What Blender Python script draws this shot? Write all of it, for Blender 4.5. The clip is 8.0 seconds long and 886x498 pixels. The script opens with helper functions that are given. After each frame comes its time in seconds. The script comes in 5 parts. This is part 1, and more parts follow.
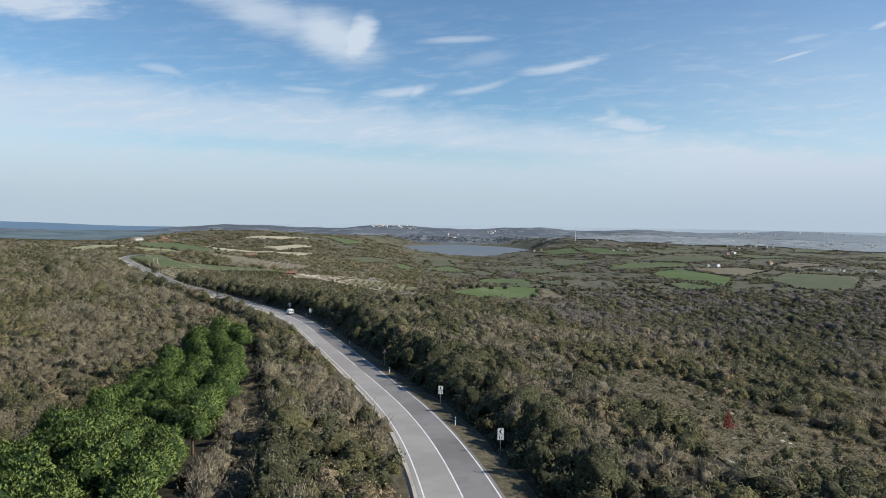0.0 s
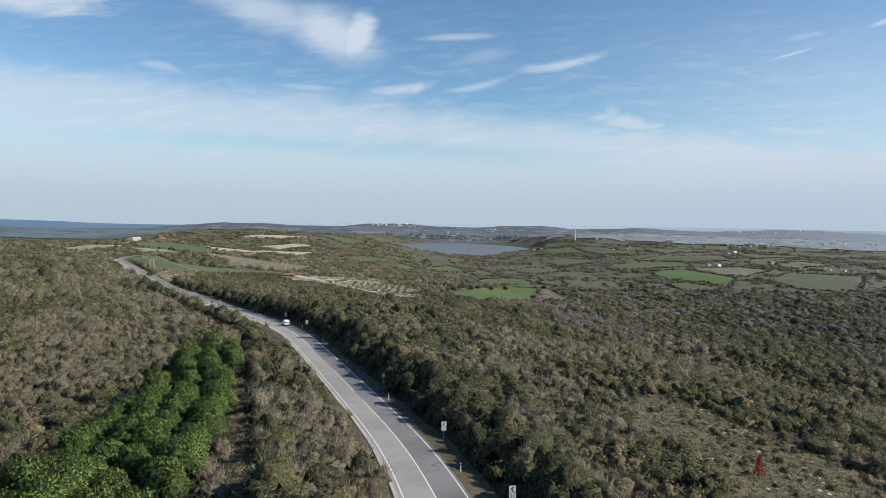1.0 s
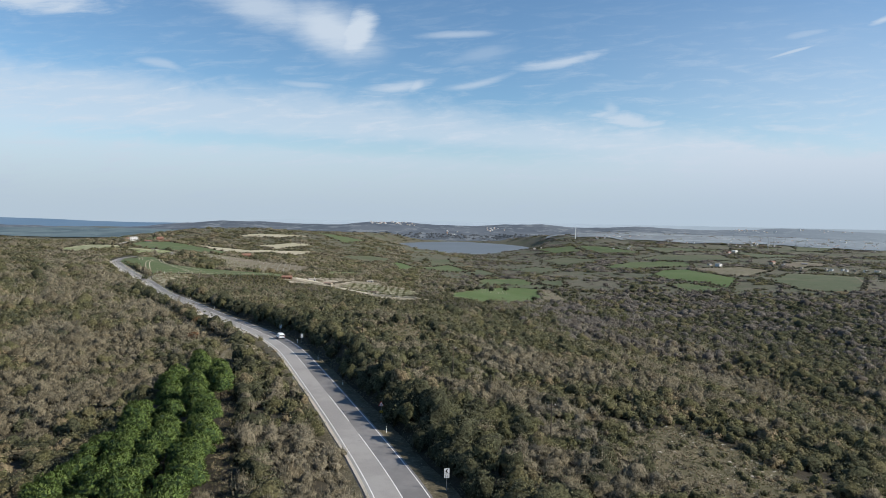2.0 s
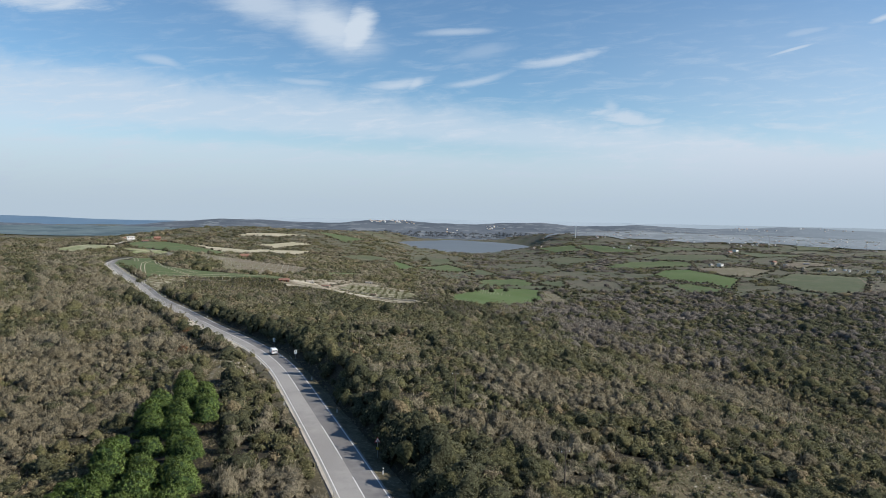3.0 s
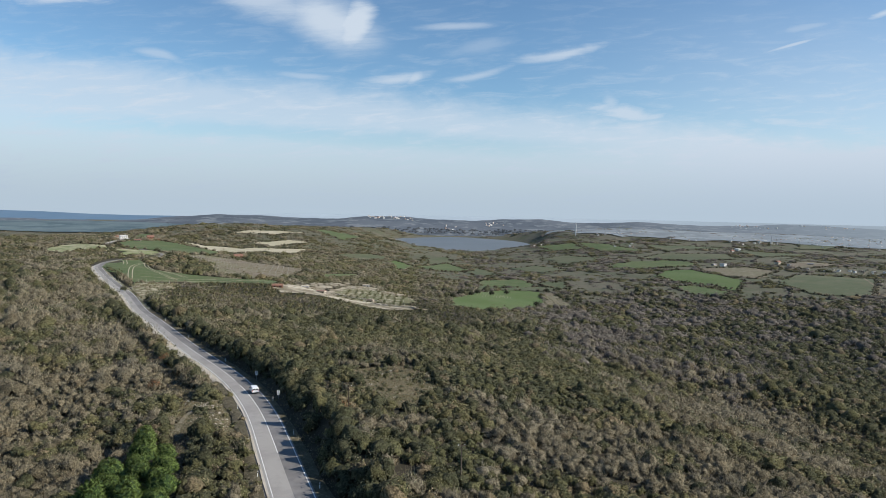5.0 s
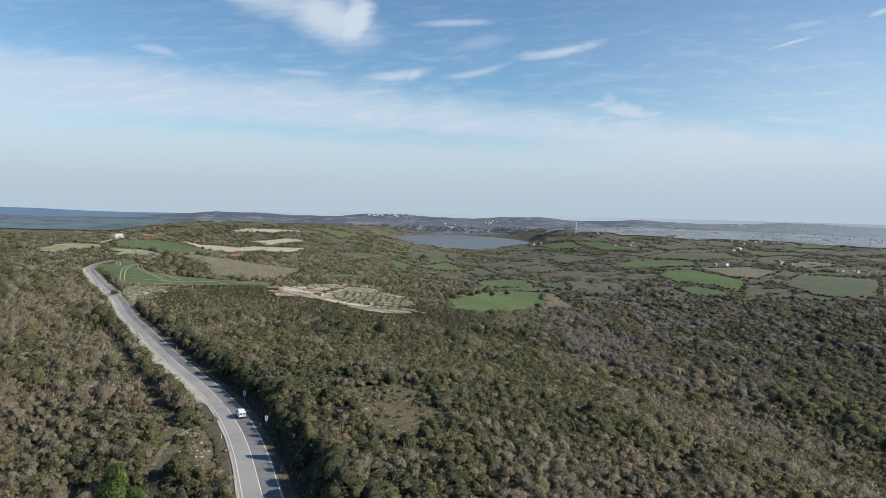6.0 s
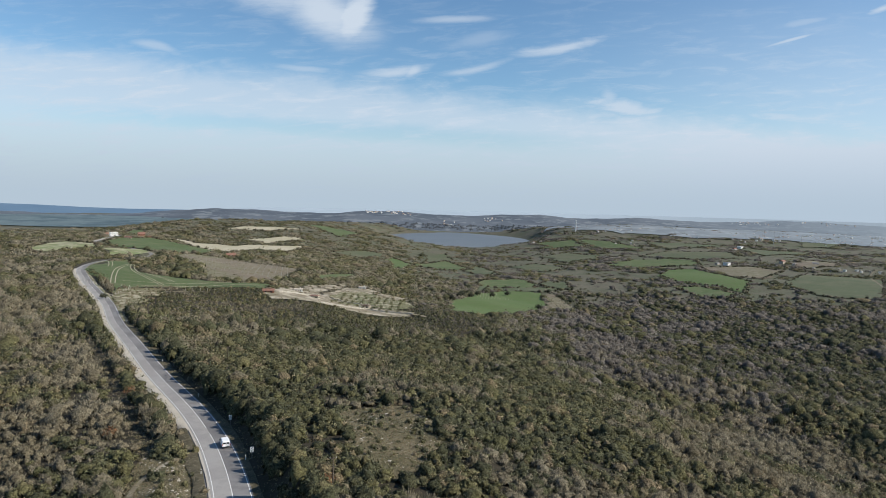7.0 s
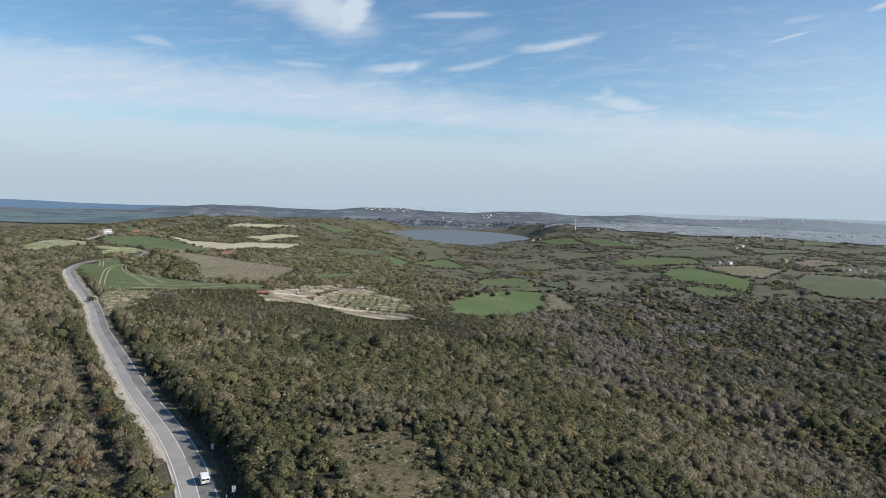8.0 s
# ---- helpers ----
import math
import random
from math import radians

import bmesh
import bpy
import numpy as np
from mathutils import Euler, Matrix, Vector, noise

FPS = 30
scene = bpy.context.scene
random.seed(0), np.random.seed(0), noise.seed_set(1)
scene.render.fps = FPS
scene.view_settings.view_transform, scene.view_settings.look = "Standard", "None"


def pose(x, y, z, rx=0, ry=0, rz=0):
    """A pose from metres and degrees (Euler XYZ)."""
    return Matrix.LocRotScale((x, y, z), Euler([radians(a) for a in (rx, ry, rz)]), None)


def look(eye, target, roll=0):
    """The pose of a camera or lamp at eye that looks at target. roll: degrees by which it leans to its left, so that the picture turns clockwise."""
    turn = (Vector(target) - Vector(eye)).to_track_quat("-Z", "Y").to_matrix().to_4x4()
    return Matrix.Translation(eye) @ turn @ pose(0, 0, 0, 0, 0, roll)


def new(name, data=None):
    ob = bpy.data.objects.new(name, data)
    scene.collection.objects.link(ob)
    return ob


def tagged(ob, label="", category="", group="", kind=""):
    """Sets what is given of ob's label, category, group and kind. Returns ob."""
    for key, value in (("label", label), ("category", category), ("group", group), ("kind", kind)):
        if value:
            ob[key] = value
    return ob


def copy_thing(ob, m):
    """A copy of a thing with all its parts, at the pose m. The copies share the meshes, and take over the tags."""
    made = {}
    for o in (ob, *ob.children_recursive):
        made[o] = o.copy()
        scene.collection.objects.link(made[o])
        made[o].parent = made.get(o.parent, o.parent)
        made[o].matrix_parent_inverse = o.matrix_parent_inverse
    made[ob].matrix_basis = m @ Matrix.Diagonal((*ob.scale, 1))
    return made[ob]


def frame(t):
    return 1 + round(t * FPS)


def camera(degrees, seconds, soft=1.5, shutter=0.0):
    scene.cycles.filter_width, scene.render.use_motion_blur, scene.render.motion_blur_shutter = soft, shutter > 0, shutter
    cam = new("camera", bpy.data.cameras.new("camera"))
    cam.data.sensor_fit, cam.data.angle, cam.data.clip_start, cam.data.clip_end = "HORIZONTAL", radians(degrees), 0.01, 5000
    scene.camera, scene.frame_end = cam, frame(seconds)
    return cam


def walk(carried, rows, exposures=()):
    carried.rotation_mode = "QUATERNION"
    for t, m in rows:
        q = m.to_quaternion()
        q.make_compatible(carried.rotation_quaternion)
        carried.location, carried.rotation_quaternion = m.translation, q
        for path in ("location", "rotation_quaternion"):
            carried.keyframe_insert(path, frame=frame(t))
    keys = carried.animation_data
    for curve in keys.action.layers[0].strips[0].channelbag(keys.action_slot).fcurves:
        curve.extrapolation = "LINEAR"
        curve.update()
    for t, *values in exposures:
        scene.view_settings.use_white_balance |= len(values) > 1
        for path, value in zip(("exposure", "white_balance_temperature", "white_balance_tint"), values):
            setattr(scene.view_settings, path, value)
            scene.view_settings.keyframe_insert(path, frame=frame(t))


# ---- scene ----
# ---- the camera and its flight ----
cam = camera(66.0, 8.0, soft=0.6)
FLIGHT = [
    (0.0, 0.00, 0.00, 130.00, 0.000, -2.893, 1.060),
    (0.5, -0.36, 4.01, 131.74, -0.031, -2.991, 1.079),
    (1.0, -0.69, 8.29, 133.53, -0.060, -3.089, 1.101),
    (1.5, -0.97, 12.83, 135.37, -0.087, -3.186, 1.126),
    (2.0, -1.23, 17.65, 137.24, -0.114, -3.284, 1.153),
    (2.5, -1.48, 22.76, 139.12, -0.139, -3.382, 1.183),
    (3.0, -1.72, 28.16, 141.01, -0.166, -3.482, 1.217),
    (3.5, -1.97, 33.86, 142.89, -0.194, -3.585, 1.254),
    (4.0, -2.23, 39.87, 144.75, -0.224, -3.691, 1.294),
    (4.5, -2.51, 46.20, 146.57, -0.257, -3.801, 1.339),
    (5.0, -2.83, 52.85, 148.35, -0.294, -3.916, 1.387),
    (5.5, -3.19, 59.84, 150.07, -0.336, -4.036, 1.440),
    (6.0, -3.61, 67.16, 151.71, -0.383, -4.163, 1.498),
    (6.5, -4.08, 74.83, 153.27, -0.436, -4.297, 1.560),
    (7.0, -4.63, 82.85, 154.73, -0.497, -4.438, 1.627),
    (7.5, -5.26, 91.24, 156.07, -0.565, -4.588, 1.699),
    (8.0, -5.99, 100.00, 157.30, -0.642, -4.747, 1.777),
]
walk(cam, [(t, pose(x, y, z, 90 + pitch, 0, yaw) @ pose(0, 0, 0, 0, 0, lean)) for t, x, y, z, yaw, pitch, lean in FLIGHT])

# ---- sky, sun, exposure ----
SUN_TURN, SUN_HEIGHT = 98.0, 32.0  # degrees clockwise from straight ahead, degrees up
scene.view_settings.exposure = 0.32
world = bpy.data.worlds.new("sky")
scene.world = world
world.use_nodes = True
wn, wl = world.node_tree.nodes, world.node_tree.links
wn.clear()


class Flow:
    """Short way to write node arithmetic."""

    def __init__(self, nodes, links):
        self.nodes, self.links = nodes, links

    def put(self, socket, value):
        if isinstance(value, bpy.types.NodeSocket):
            self.links.new(value, socket)
        else:
            socket.default_value = value

    def math(self, op, a, b=0.0, clamp=False):
        n = self.nodes.new("ShaderNodeMath")
        n.operation, n.use_clamp = op, clamp
        self.put(n.inputs[0], a)
        self.put(n.inputs[1], b)
        return n.outputs[0]

    def step(self, v, a, b, top=1.0):
        n = self.nodes.new("ShaderNodeMapRange")
        n.interpolation_type = "SMOOTHSTEP"
        for k, val in enumerate((v, a, b, 0.0, top)):
            self.put(n.inputs[k], val)
        return n.outputs[0]

    def noise(self, vector, scale, detail=4.0, rough=0.55, warp=0.0):
        n = self.nodes.new("ShaderNodeTexNoise")
        self.put(n.inputs["Vector"], vector)
        n.inputs["Scale"].default_value, n.inputs["Detail"].default_value = scale, detail
        n.inputs["Roughness"].default_value, n.inputs["Distortion"].default_value = rough, warp
        return n.outputs["Fac"]

    def mix(self, fac, a, b, kind="MIX"):
        n = self.nodes.new("ShaderNodeMix")
        n.data_type, n.blend_type = "RGBA", kind
        self.put(n.inputs[0], fac)
        self.put(n.inputs[6], a if isinstance(a, bpy.types.NodeSocket) else (*a, 1))
        self.put(n.inputs[7], b if isinstance(b, bpy.types.NodeSocket) else (*b, 1))
        return n.outputs[2]


fw = Flow(wn, wl)
sky_tex = wn.new("ShaderNodeTexSky")
sky_tex.sky_type, sky_tex.sun_disc = "NISHITA", False
sky_tex.sun_elevation, sky_tex.sun_rotation = radians(SUN_HEIGHT), radians(SUN_TURN)
sky_tex.altitude, sky_tex.air_density, sky_tex.dust_density, sky_tex.ozone_density = 150, 1.0, 0.0, 3.0
coord = wn.new("ShaderNodeTexCoord").outputs["Generated"]
split = wn.new("ShaderNodeSeparateXYZ")
wl.new(coord, split.inputs[0])
dx, dy, dz = split.outputs
ahead_y = fw.math("MAXIMUM", dy, 0.05)
cu, cv = fw.math("DIVIDE", dx, ahead_y), fw.math("DIVIDE", dz, ahead_y)
plane = wn.new("ShaderNodeCombineXYZ")
wl.new(cu, plane.inputs[0])
wl.new(fw.math("MULTIPLY", cv, 2.2), plane.inputs[1])
cloud_noise = fw.noise(plane.outputs[0], 9.0, 6.0, 0.6, 0.6)
fine_noise = fw.noise(plane.outputs[0], 26.0, 5.0, 0.62, 0.4)
drawn = wn.new("ShaderNodeCombineXYZ")
wl.new(fw.math("MULTIPLY", cu, 0.55), drawn.inputs[0])
wl.new(fw.math("ADD", fw.math("MULTIPLY", cv, 3.2), fw.math("MULTIPLY", cu, -0.25)), drawn.inputs[1])
hair = fw.noise(drawn.outputs[0], 24.0, 6.0, 0.65, 0.5)
wisp = fw.math("ADD", fw.math("MULTIPLY", fw.math("SUBTRACT", cloud_noise, 0.5), 1.6), fw.math("MULTIPLY", fw.math("SUBTRACT", fine_noise, 0.5), 0.7))


def cirrus(x, y, turn, length, thick, cover, edge=0.9, ragged=1.0, bend=0.0):
    """How thickly one drawn-out cloud covers each direction ahead."""
    c, s = math.cos(radians(turn)), math.sin(radians(turn))
    a, b = fw.math("SUBTRACT", cu, x), fw.math("SUBTRACT", cv, y)
    p = fw.math("ADD", fw.math("MULTIPLY", a, c / length), fw.math("MULTIPLY", b, s / length))
    q = fw.math("ADD", fw.math("MULTIPLY", b, c / thick), fw.math("MULTIPLY", a, -s / thick))
    if bend:
        q = fw.math("SUBTRACT", q, fw.math("MULTIPLY", fw.math("MULTIPLY", p, p), bend))
    d = fw.math("SQRT", fw.math("ADD", fw.math("MULTIPLY", p, p), fw.math("MULTIPLY", q, q)))
    d = fw.math("ADD", d, fw.math("ADD", fw.math("MULTIPLY", wisp, ragged), fw.math("MULTIPLY", fw.math("SUBTRACT", hair, 0.5), 2.4 * ragged)))
    return fw.step(d, 1.0 + edge * 0.3, 1.0 - edge, cover)


CIRRUS = [
    # across, up, turn, half length, half thickness, cover, softness, raggedness, bend
    (-0.27, 0.287, -17, 0.15, 0.032, 0.72, 1.0, 0.45, 0.3),
    (-0.165, 0.256, -22, 0.085, 0.04, 0.9, 0.85, 0.28),
    (-0.128, 0.252, 62, 0.042, 0.028, 0.97, 0.6, 0.3),
    (-0.6, 0.295, -3, 0.12, 0.024, 0.85, 0.8, 0.6),
    (0.175, 0.217, 12, 0.075, 0.0085, 0.72, 0.9, 0.5, 0.9),
    (-0.07, 0.174, 8, 0.055, 0.009, 0.72, 0.9, 0.5, 0.6),
    (-0.042, 0.178, 25, 0.018, 0.009, 0.75, 0.9, 0.4),
    (0.045, 0.182, 13, 0.05, 0.006, 0.55, 0.9, 0.5, 0.8),
    (0.02, 0.253, 4, 0.055, 0.006, 0.5, 0.9, 0.5),
    (0.265, 0.135, -8, 0.075, 0.013, 0.8, 0.9, 0.7),
    (0.243, 0.148, 115, 0.022, 0.014, 0.5, 1.0, 0.6),
    (0.52, 0.127, -3, 0.08, 0.009, 0.7, 0.9, 0.7),
    (0.5, 0.238, 17, 0.055, 0.003, 0.7, 0.9, 0.3),
    (0.52, 0.264, 12, 0.055, 0.007, 0.4, 0.9, 0.5),
    (0.63, 0.286, 20, 0.03, 0.006, 0.75, 0.9, 0.4),
    (-0.41, 0.203, -12, 0.04, 0.007, 0.45, 0.9, 0.5, -0.7),
    (-0.2, 0.177, -3, 0.05, 0.006, 0.45, 0.9, 0.5),
    (0.42, 0.17, 8, 0.06, 0.012, 0.35, 0.9, 0.6),
    (0.05, 0.225, 10, 0.05, 0.012, 0.25, 0.9, 0.6),
    (-0.42, 0.142, -6, 0.5, 0.034, 0.5, 1.2, 0.5),
    (0.12, 0.103, -5, 0.6, 0.02, 0.55, 1.2, 0.5),
    (0.5, 0.085, -4, 0.35, 0.03, 0.55, 1.2, 0.5),
    (-0.5, 0.075, -3, 0.4, 0.025, 0.35, 1.2, 0.5),
]
cover = None
for spec in CIRRUS:
    one = cirrus(*spec)
    cover = one if cover is None else fw.math("MAXIMUM", cover, one)
# thin veil over the whole sky, denser low down
veil_line = fw.math("SUBTRACT", fw.math("ADD", cv, fw.math("MULTIPLY", cu, 0.085)), fw.math("MULTIPLY", wisp, 0.03))
veil = fw.math("ADD", fw.step(veil_line, 0.168, 0.118, 0.66), fw.math("MULTIPLY", fw.step(cu, 0.05, 0.7, 0.5), fw.step(cv, 0.4, 0.1)), True)
# a bluer rift below the veil's bright upper band
rift_line = fw.math("SUBTRACT", fw.math("ADD", cv, fw.math("MULTIPLY", cu, 0.03)), fw.math("MULTIPLY", wisp, 0.012))
rift = fw.math("MULTIPLY", fw.step(rift_line, 0.066, 0.085), fw.step(rift_line, 0.106, 0.09, 0.36))
rift = fw.math("MULTIPLY", rift, fw.math("MULTIPLY", fw.step(cu, 0.36, 0.0), fw.step(cu, -0.75, -0.35)))
veil = fw.math("SUBTRACT", veil, rift, True)
streak = fw.math("MULTIPLY", fw.step(hair, 0.45, 0.75, 0.3), fw.step(cv, 0.4, 0.1))
cover = fw.math("MAXIMUM", fw.math("ADD", veil, streak, True), cover)
cover = fw.math("MULTIPLY", cover, fw.step(dy, 0.0, 0.3))
clear = fw.mix(1.0, sky_tex.outputs[0], (0.98, 1.16, 1.24), "MULTIPLY")
veiled = fw.mix(cover, clear, (6.2, 7.1, 8.2))
# pale blue-grey murk along the horizon, all round
murk = fw.step(dz, 0.11, -0.01, 0.92)
veiled = fw.mix(murk, veiled, (4.45, 5.5, 6.6))
background = wn.new("ShaderNodeBackground")
wl.new(veiled, background.inputs[0])
background.inputs[1].default_value = 0.08
wl.new(background.outputs[0], wn.new("ShaderNodeOutputWorld").inputs[0])

sun = new("sun", bpy.data.lights.new("sun", "SUN"))
sun.data.energy, sun.data.angle, sun.data.color = 5.0, radians(0.53), (1.0, 0.94, 0.855)
sa, se = radians(SUN_TURN), radians(SUN_HEIGHT)
sun.matrix_world = look((300 * math.sin(sa) * math.cos(se), 300 * math.cos(sa) * math.cos(se), 130 + 300 * math.sin(se)), (0, 0, 130))


# ---- materials ----
def material(name, make, rough=0.9, bump=0.0, bump_scale=1.0, metal=0.0, specular=0.25, coord="Object", thin=0.0):
    """A node material. make(flow, vector) gives the base colour; bump is in metres at bump_scale lumps a metre."""
    m = bpy.data.materials.new(name)
    m.use_nodes = True
    n, l = m.node_tree.nodes, m.node_tree.links
    flow = Flow(n, l)
    shader = n["Principled BSDF"]
    vector = n.new("ShaderNodeTexCoord").outputs[coord]
    colour = make(flow, vector)
    flow.put(shader.inputs["Base Color"], colour if isinstance(colour, bpy.types.NodeSocket) else (*colour, 1))
    shader.inputs["Roughness"].default_value, shader.inputs["Metallic"].default_value = rough, metal
    shader.inputs["Specular IOR Level"].default_value = specular
    if bump:
        b = n.new("ShaderNodeBump")
        b.inputs["Distance"].default_value = bump
        l.new(flow.noise(vector, bump_scale, 5.0, 0.65), b.inputs["Height"])
        l.new(b.outputs[0], shader.inputs["Normal"])
    if thin:
        glow, both = n.new("ShaderNodeBsdfTranslucent"), n.new("ShaderNodeMixShader")
        flow.put(glow.inputs["Color"], colour)
        both.inputs[0].default_value = thin
        l.new(shader.outputs[0], both.inputs[1])
        l.new(glow.outputs[0], both.inputs[2])
        l.new(both.outputs[0], n["Material Output"].inputs[0])
    return m


def world_place(flow):
    """The place in the world, for things that are copied."""
    return flow.nodes.new("ShaderNodeNewGeometry").outputs["Position"]


def mottled(*stops):
    """Colour from noises at several scales: (colour), then (scale, low, high, colour, strength)..."""
    def make(flow, vector):
        out = stops[0]
        for scale, low, high, tint, strength in stops[1:]:
            out = flow.mix(flow.step(flow.noise(vector, scale, 5.0, 0.6), low, high, strength), out, tint)
        return out
    return make


def foliage(base, other, patch, dry=None):
    """Leaf colour: changes from leaf to leaf, from bush to bush and over wide patches."""
    def make(flow, vector):
        place = world_place(flow)
        leaf = flow.nodes.new("ShaderNodeNewGeometry").outputs["Random Per Island"]
        out = flow.mix(flow.step(flow.noise(place, 0.22, 2.0, 0.5), 0.36, 0.64), base, other)
        out = flow.mix(flow.step(flow.noise(place, 0.018, 3.0, 0.5), 0.42, 0.62, 0.75), out, patch)
        if dry:
            out = flow.mix(flow.step(flow.noise(place, 0.09, 2.0, 0.5), 0.6, 0.7, 0.7), out, dry)
        k = flow.math("ADD", 0.66, flow.math("MULTIPLY", leaf, 0.32))
        n = flow.nodes.new("ShaderNodeVectorMath")
        n.operation = "SCALE"
        flow.links.new(out, n.inputs[0])
        flow.put(n.inputs["Scale"], k)
        return n.outputs[0]
    return make


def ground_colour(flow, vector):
    """Litter painted shade-dark under the scrub; grey-brown grassland in the open country beyond it."""
    shaded_litter = mottled((0.04, 0.032, 0.02), (0.05, 0.4, 0.62, (0.036, 0.03, 0.018), 0.8), (0.3, 0.45, 0.65, (0.024, 0.025, 0.011), 0.7), (1.3, 0.55, 0.7, (0.11, 0.09, 0.056), 0.6))(flow, vector)
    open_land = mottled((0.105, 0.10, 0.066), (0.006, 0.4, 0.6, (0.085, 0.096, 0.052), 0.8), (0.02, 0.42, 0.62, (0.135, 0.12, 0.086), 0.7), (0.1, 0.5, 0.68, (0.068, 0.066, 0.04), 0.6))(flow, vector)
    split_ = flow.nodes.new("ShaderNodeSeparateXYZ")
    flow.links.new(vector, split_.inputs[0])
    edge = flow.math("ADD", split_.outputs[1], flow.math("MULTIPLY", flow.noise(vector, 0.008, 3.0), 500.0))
    return flow.mix(flow.step(edge, 950.0, 1350.0), shaded_litter, open_land)


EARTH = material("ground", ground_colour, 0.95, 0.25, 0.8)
CLEARING = material("straw_and_stones", mottled((0.145, 0.12, 0.07), (0.15, 0.4, 0.6, (0.08, 0.074, 0.036), 0.85), (0.7, 0.58, 0.72, (0.32, 0.28, 0.21), 0.7), (2.5, 0.5, 0.65, (0.11, 0.085, 0.05), 0.5)), 0.95, 0.15, 2.0)
ASPHALT_OLD = material("worn_asphalt", mottled((0.265, 0.25, 0.23), (0.06, 0.42, 0.58, (0.34, 0.322, 0.296), 0.85), (0.35, 0.48, 0.66, (0.27, 0.254, 0.236), 0.65), (18.0, 0.4, 0.65, (0.41, 0.385, 0.35), 0.35)), 0.88, 0.006, 25.0)
ASPHALT_DARK = material("dark_asphalt", mottled((0.165, 0.156, 0.148), (0.05, 0.42, 0.6, (0.245, 0.234, 0.224), 0.85), (0.5, 0.45, 0.7, (0.145, 0.14, 0.135), 0.5), (18.0, 0.4, 0.65, (0.205, 0.195, 0.185), 0.35)), 0.85, 0.006, 25.0)
PAINT = material("worn_road_paint", mottled((0.78, 0.77, 0.73), (1.2, 0.45, 0.7, (0.52, 0.51, 0.49), 0.7), (9.0, 0.55, 0.7, (0.3, 0.29, 0.28), 0.6)), 0.7)
GRAVEL = material("pale_gravel", mottled((0.54, 0.48, 0.385), (0.15, 0.45, 0.68, (0.38, 0.335, 0.25), 0.75), (1.5, 0.55, 0.72, (0.30, 0.255, 0.18), 0.6), (12.0, 0.45, 0.62, (0.66, 0.6, 0.5), 0.5)), 0.95, 0.04, 9.0)
VERGE = material("dry_verge_grass", mottled((0.115, 0.096, 0.058), (0.3, 0.4, 0.6, (0.06, 0.052, 0.028), 0.8), (1.7, 0.5, 0.7, (0.24, 0.205, 0.135), 0.7)), 0.95, 0.08, 6.0)
GROUND_COVER = {
    "wheat": material("young_wheat", mottled((0.07, 0.102, 0.034), (0.008, 0.4, 0.62, (0.095, 0.122, 0.044), 0.8), (0.05, 0.45, 0.65, (0.14, 0.14, 0.07), 0.6), (0.3, 0.55, 0.7, (0.22, 0.2, 0.12), 0.5), (0.6, 0.5, 0.7, (0.04, 0.075, 0.026), 0.4)), 0.9, 0.1, 3.0),
    "wheatlight": material("bright_wheat", mottled((0.08, 0.122, 0.036), (0.008, 0.4, 0.62, (0.10, 0.138, 0.045), 0.8), (0.05, 0.45, 0.65, (0.105, 0.122, 0.05), 0.6), (0.6, 0.5, 0.7, (0.05, 0.09, 0.026), 0.4)), 0.9, 0.1, 3.0),
    "pasture": material("pasture_grass", mottled((0.082, 0.098, 0.05), (0.008, 0.42, 0.6, (0.115, 0.115, 0.066), 0.9), (0.03, 0.5, 0.66, (0.066, 0.086, 0.038), 0.7), (0.1, 0.55, 0.7, (0.145, 0.135, 0.085), 0.6), (0.5, 0.5, 0.7, (0.06, 0.065, 0.03), 0.5)), 0.95, 0.15, 2.0),
    "stubble": material("pale_stubble", mottled((0.40, 0.36, 0.26), (0.012, 0.4, 0.62, (0.33, 0.305, 0.2), 0.8), (0.08, 0.5, 0.7, (0.46, 0.42, 0.32), 0.6), (0.5, 0.55, 0.7, (0.25, 0.23, 0.14), 0.5)), 0.95, 0.1, 2.0),
    "plough": material("grey_brown_tilth", mottled((0.15, 0.122, 0.085), (0.012, 0.4, 0.62, (0.15, 0.145, 0.082), 0.8), (0.09, 0.48, 0.64, (0.25, 0.212, 0.155), 0.7), (0.4, 0.55, 0.7, (0.11, 0.10, 0.055), 0.5)), 0.95, 0.2, 1.5),
    "fallow": material("pale_green_fallow", mottled((0.25, 0.26, 0.125), (0.02, 0.42, 0.6, (0.19, 0.225, 0.09), 0.8), (0.05, 0.48, 0.6, (0.45, 0.41, 0.28), 0.8), (0.4, 0.5, 0.7, (0.13, 0.14, 0.06), 0.5)), 0.95, 0.15, 2.0),
    "drygrass": material("rough_dry_grass", mottled((0.19, 0.168, 0.10), (0.03, 0.42, 0.6, (0.12, 0.13, 0.055), 0.85), (0.12, 0.5, 0.62, (0.42, 0.375, 0.27), 0.8), (0.6, 0.5, 0.7, (0.13, 0.11, 0.06), 0.5)), 0.95, 0.15, 2.0),
    "dirt": material("pale_bare_earth", mottled((0.37, 0.325, 0.245), (0.06, 0.4, 0.56, (0.17, 0.142, 0.09), 0.88), (0.22, 0.54, 0.66, (0.11, 0.1, 0.055), 0.75), (0.5, 0.55, 0.7, (0.46, 0.41, 0.32), 0.6)), 0.95, 0.1, 2.0),
}
WATER = material("lake_water", mottled((0.13, 0.145, 0.15), (0.004, 0.4, 0.6, (0.15, 0.165, 0.17), 0.8)), 0.5, 0.25, 0.05, specular=0.5)
SEA = material("open_sea", mottled((0.11, 0.18, 0.255), (0.0012, 0.4, 0.6, (0.13, 0.2, 0.275), 0.8)), 0.8, 0.3, 0.03, specular=0.12)

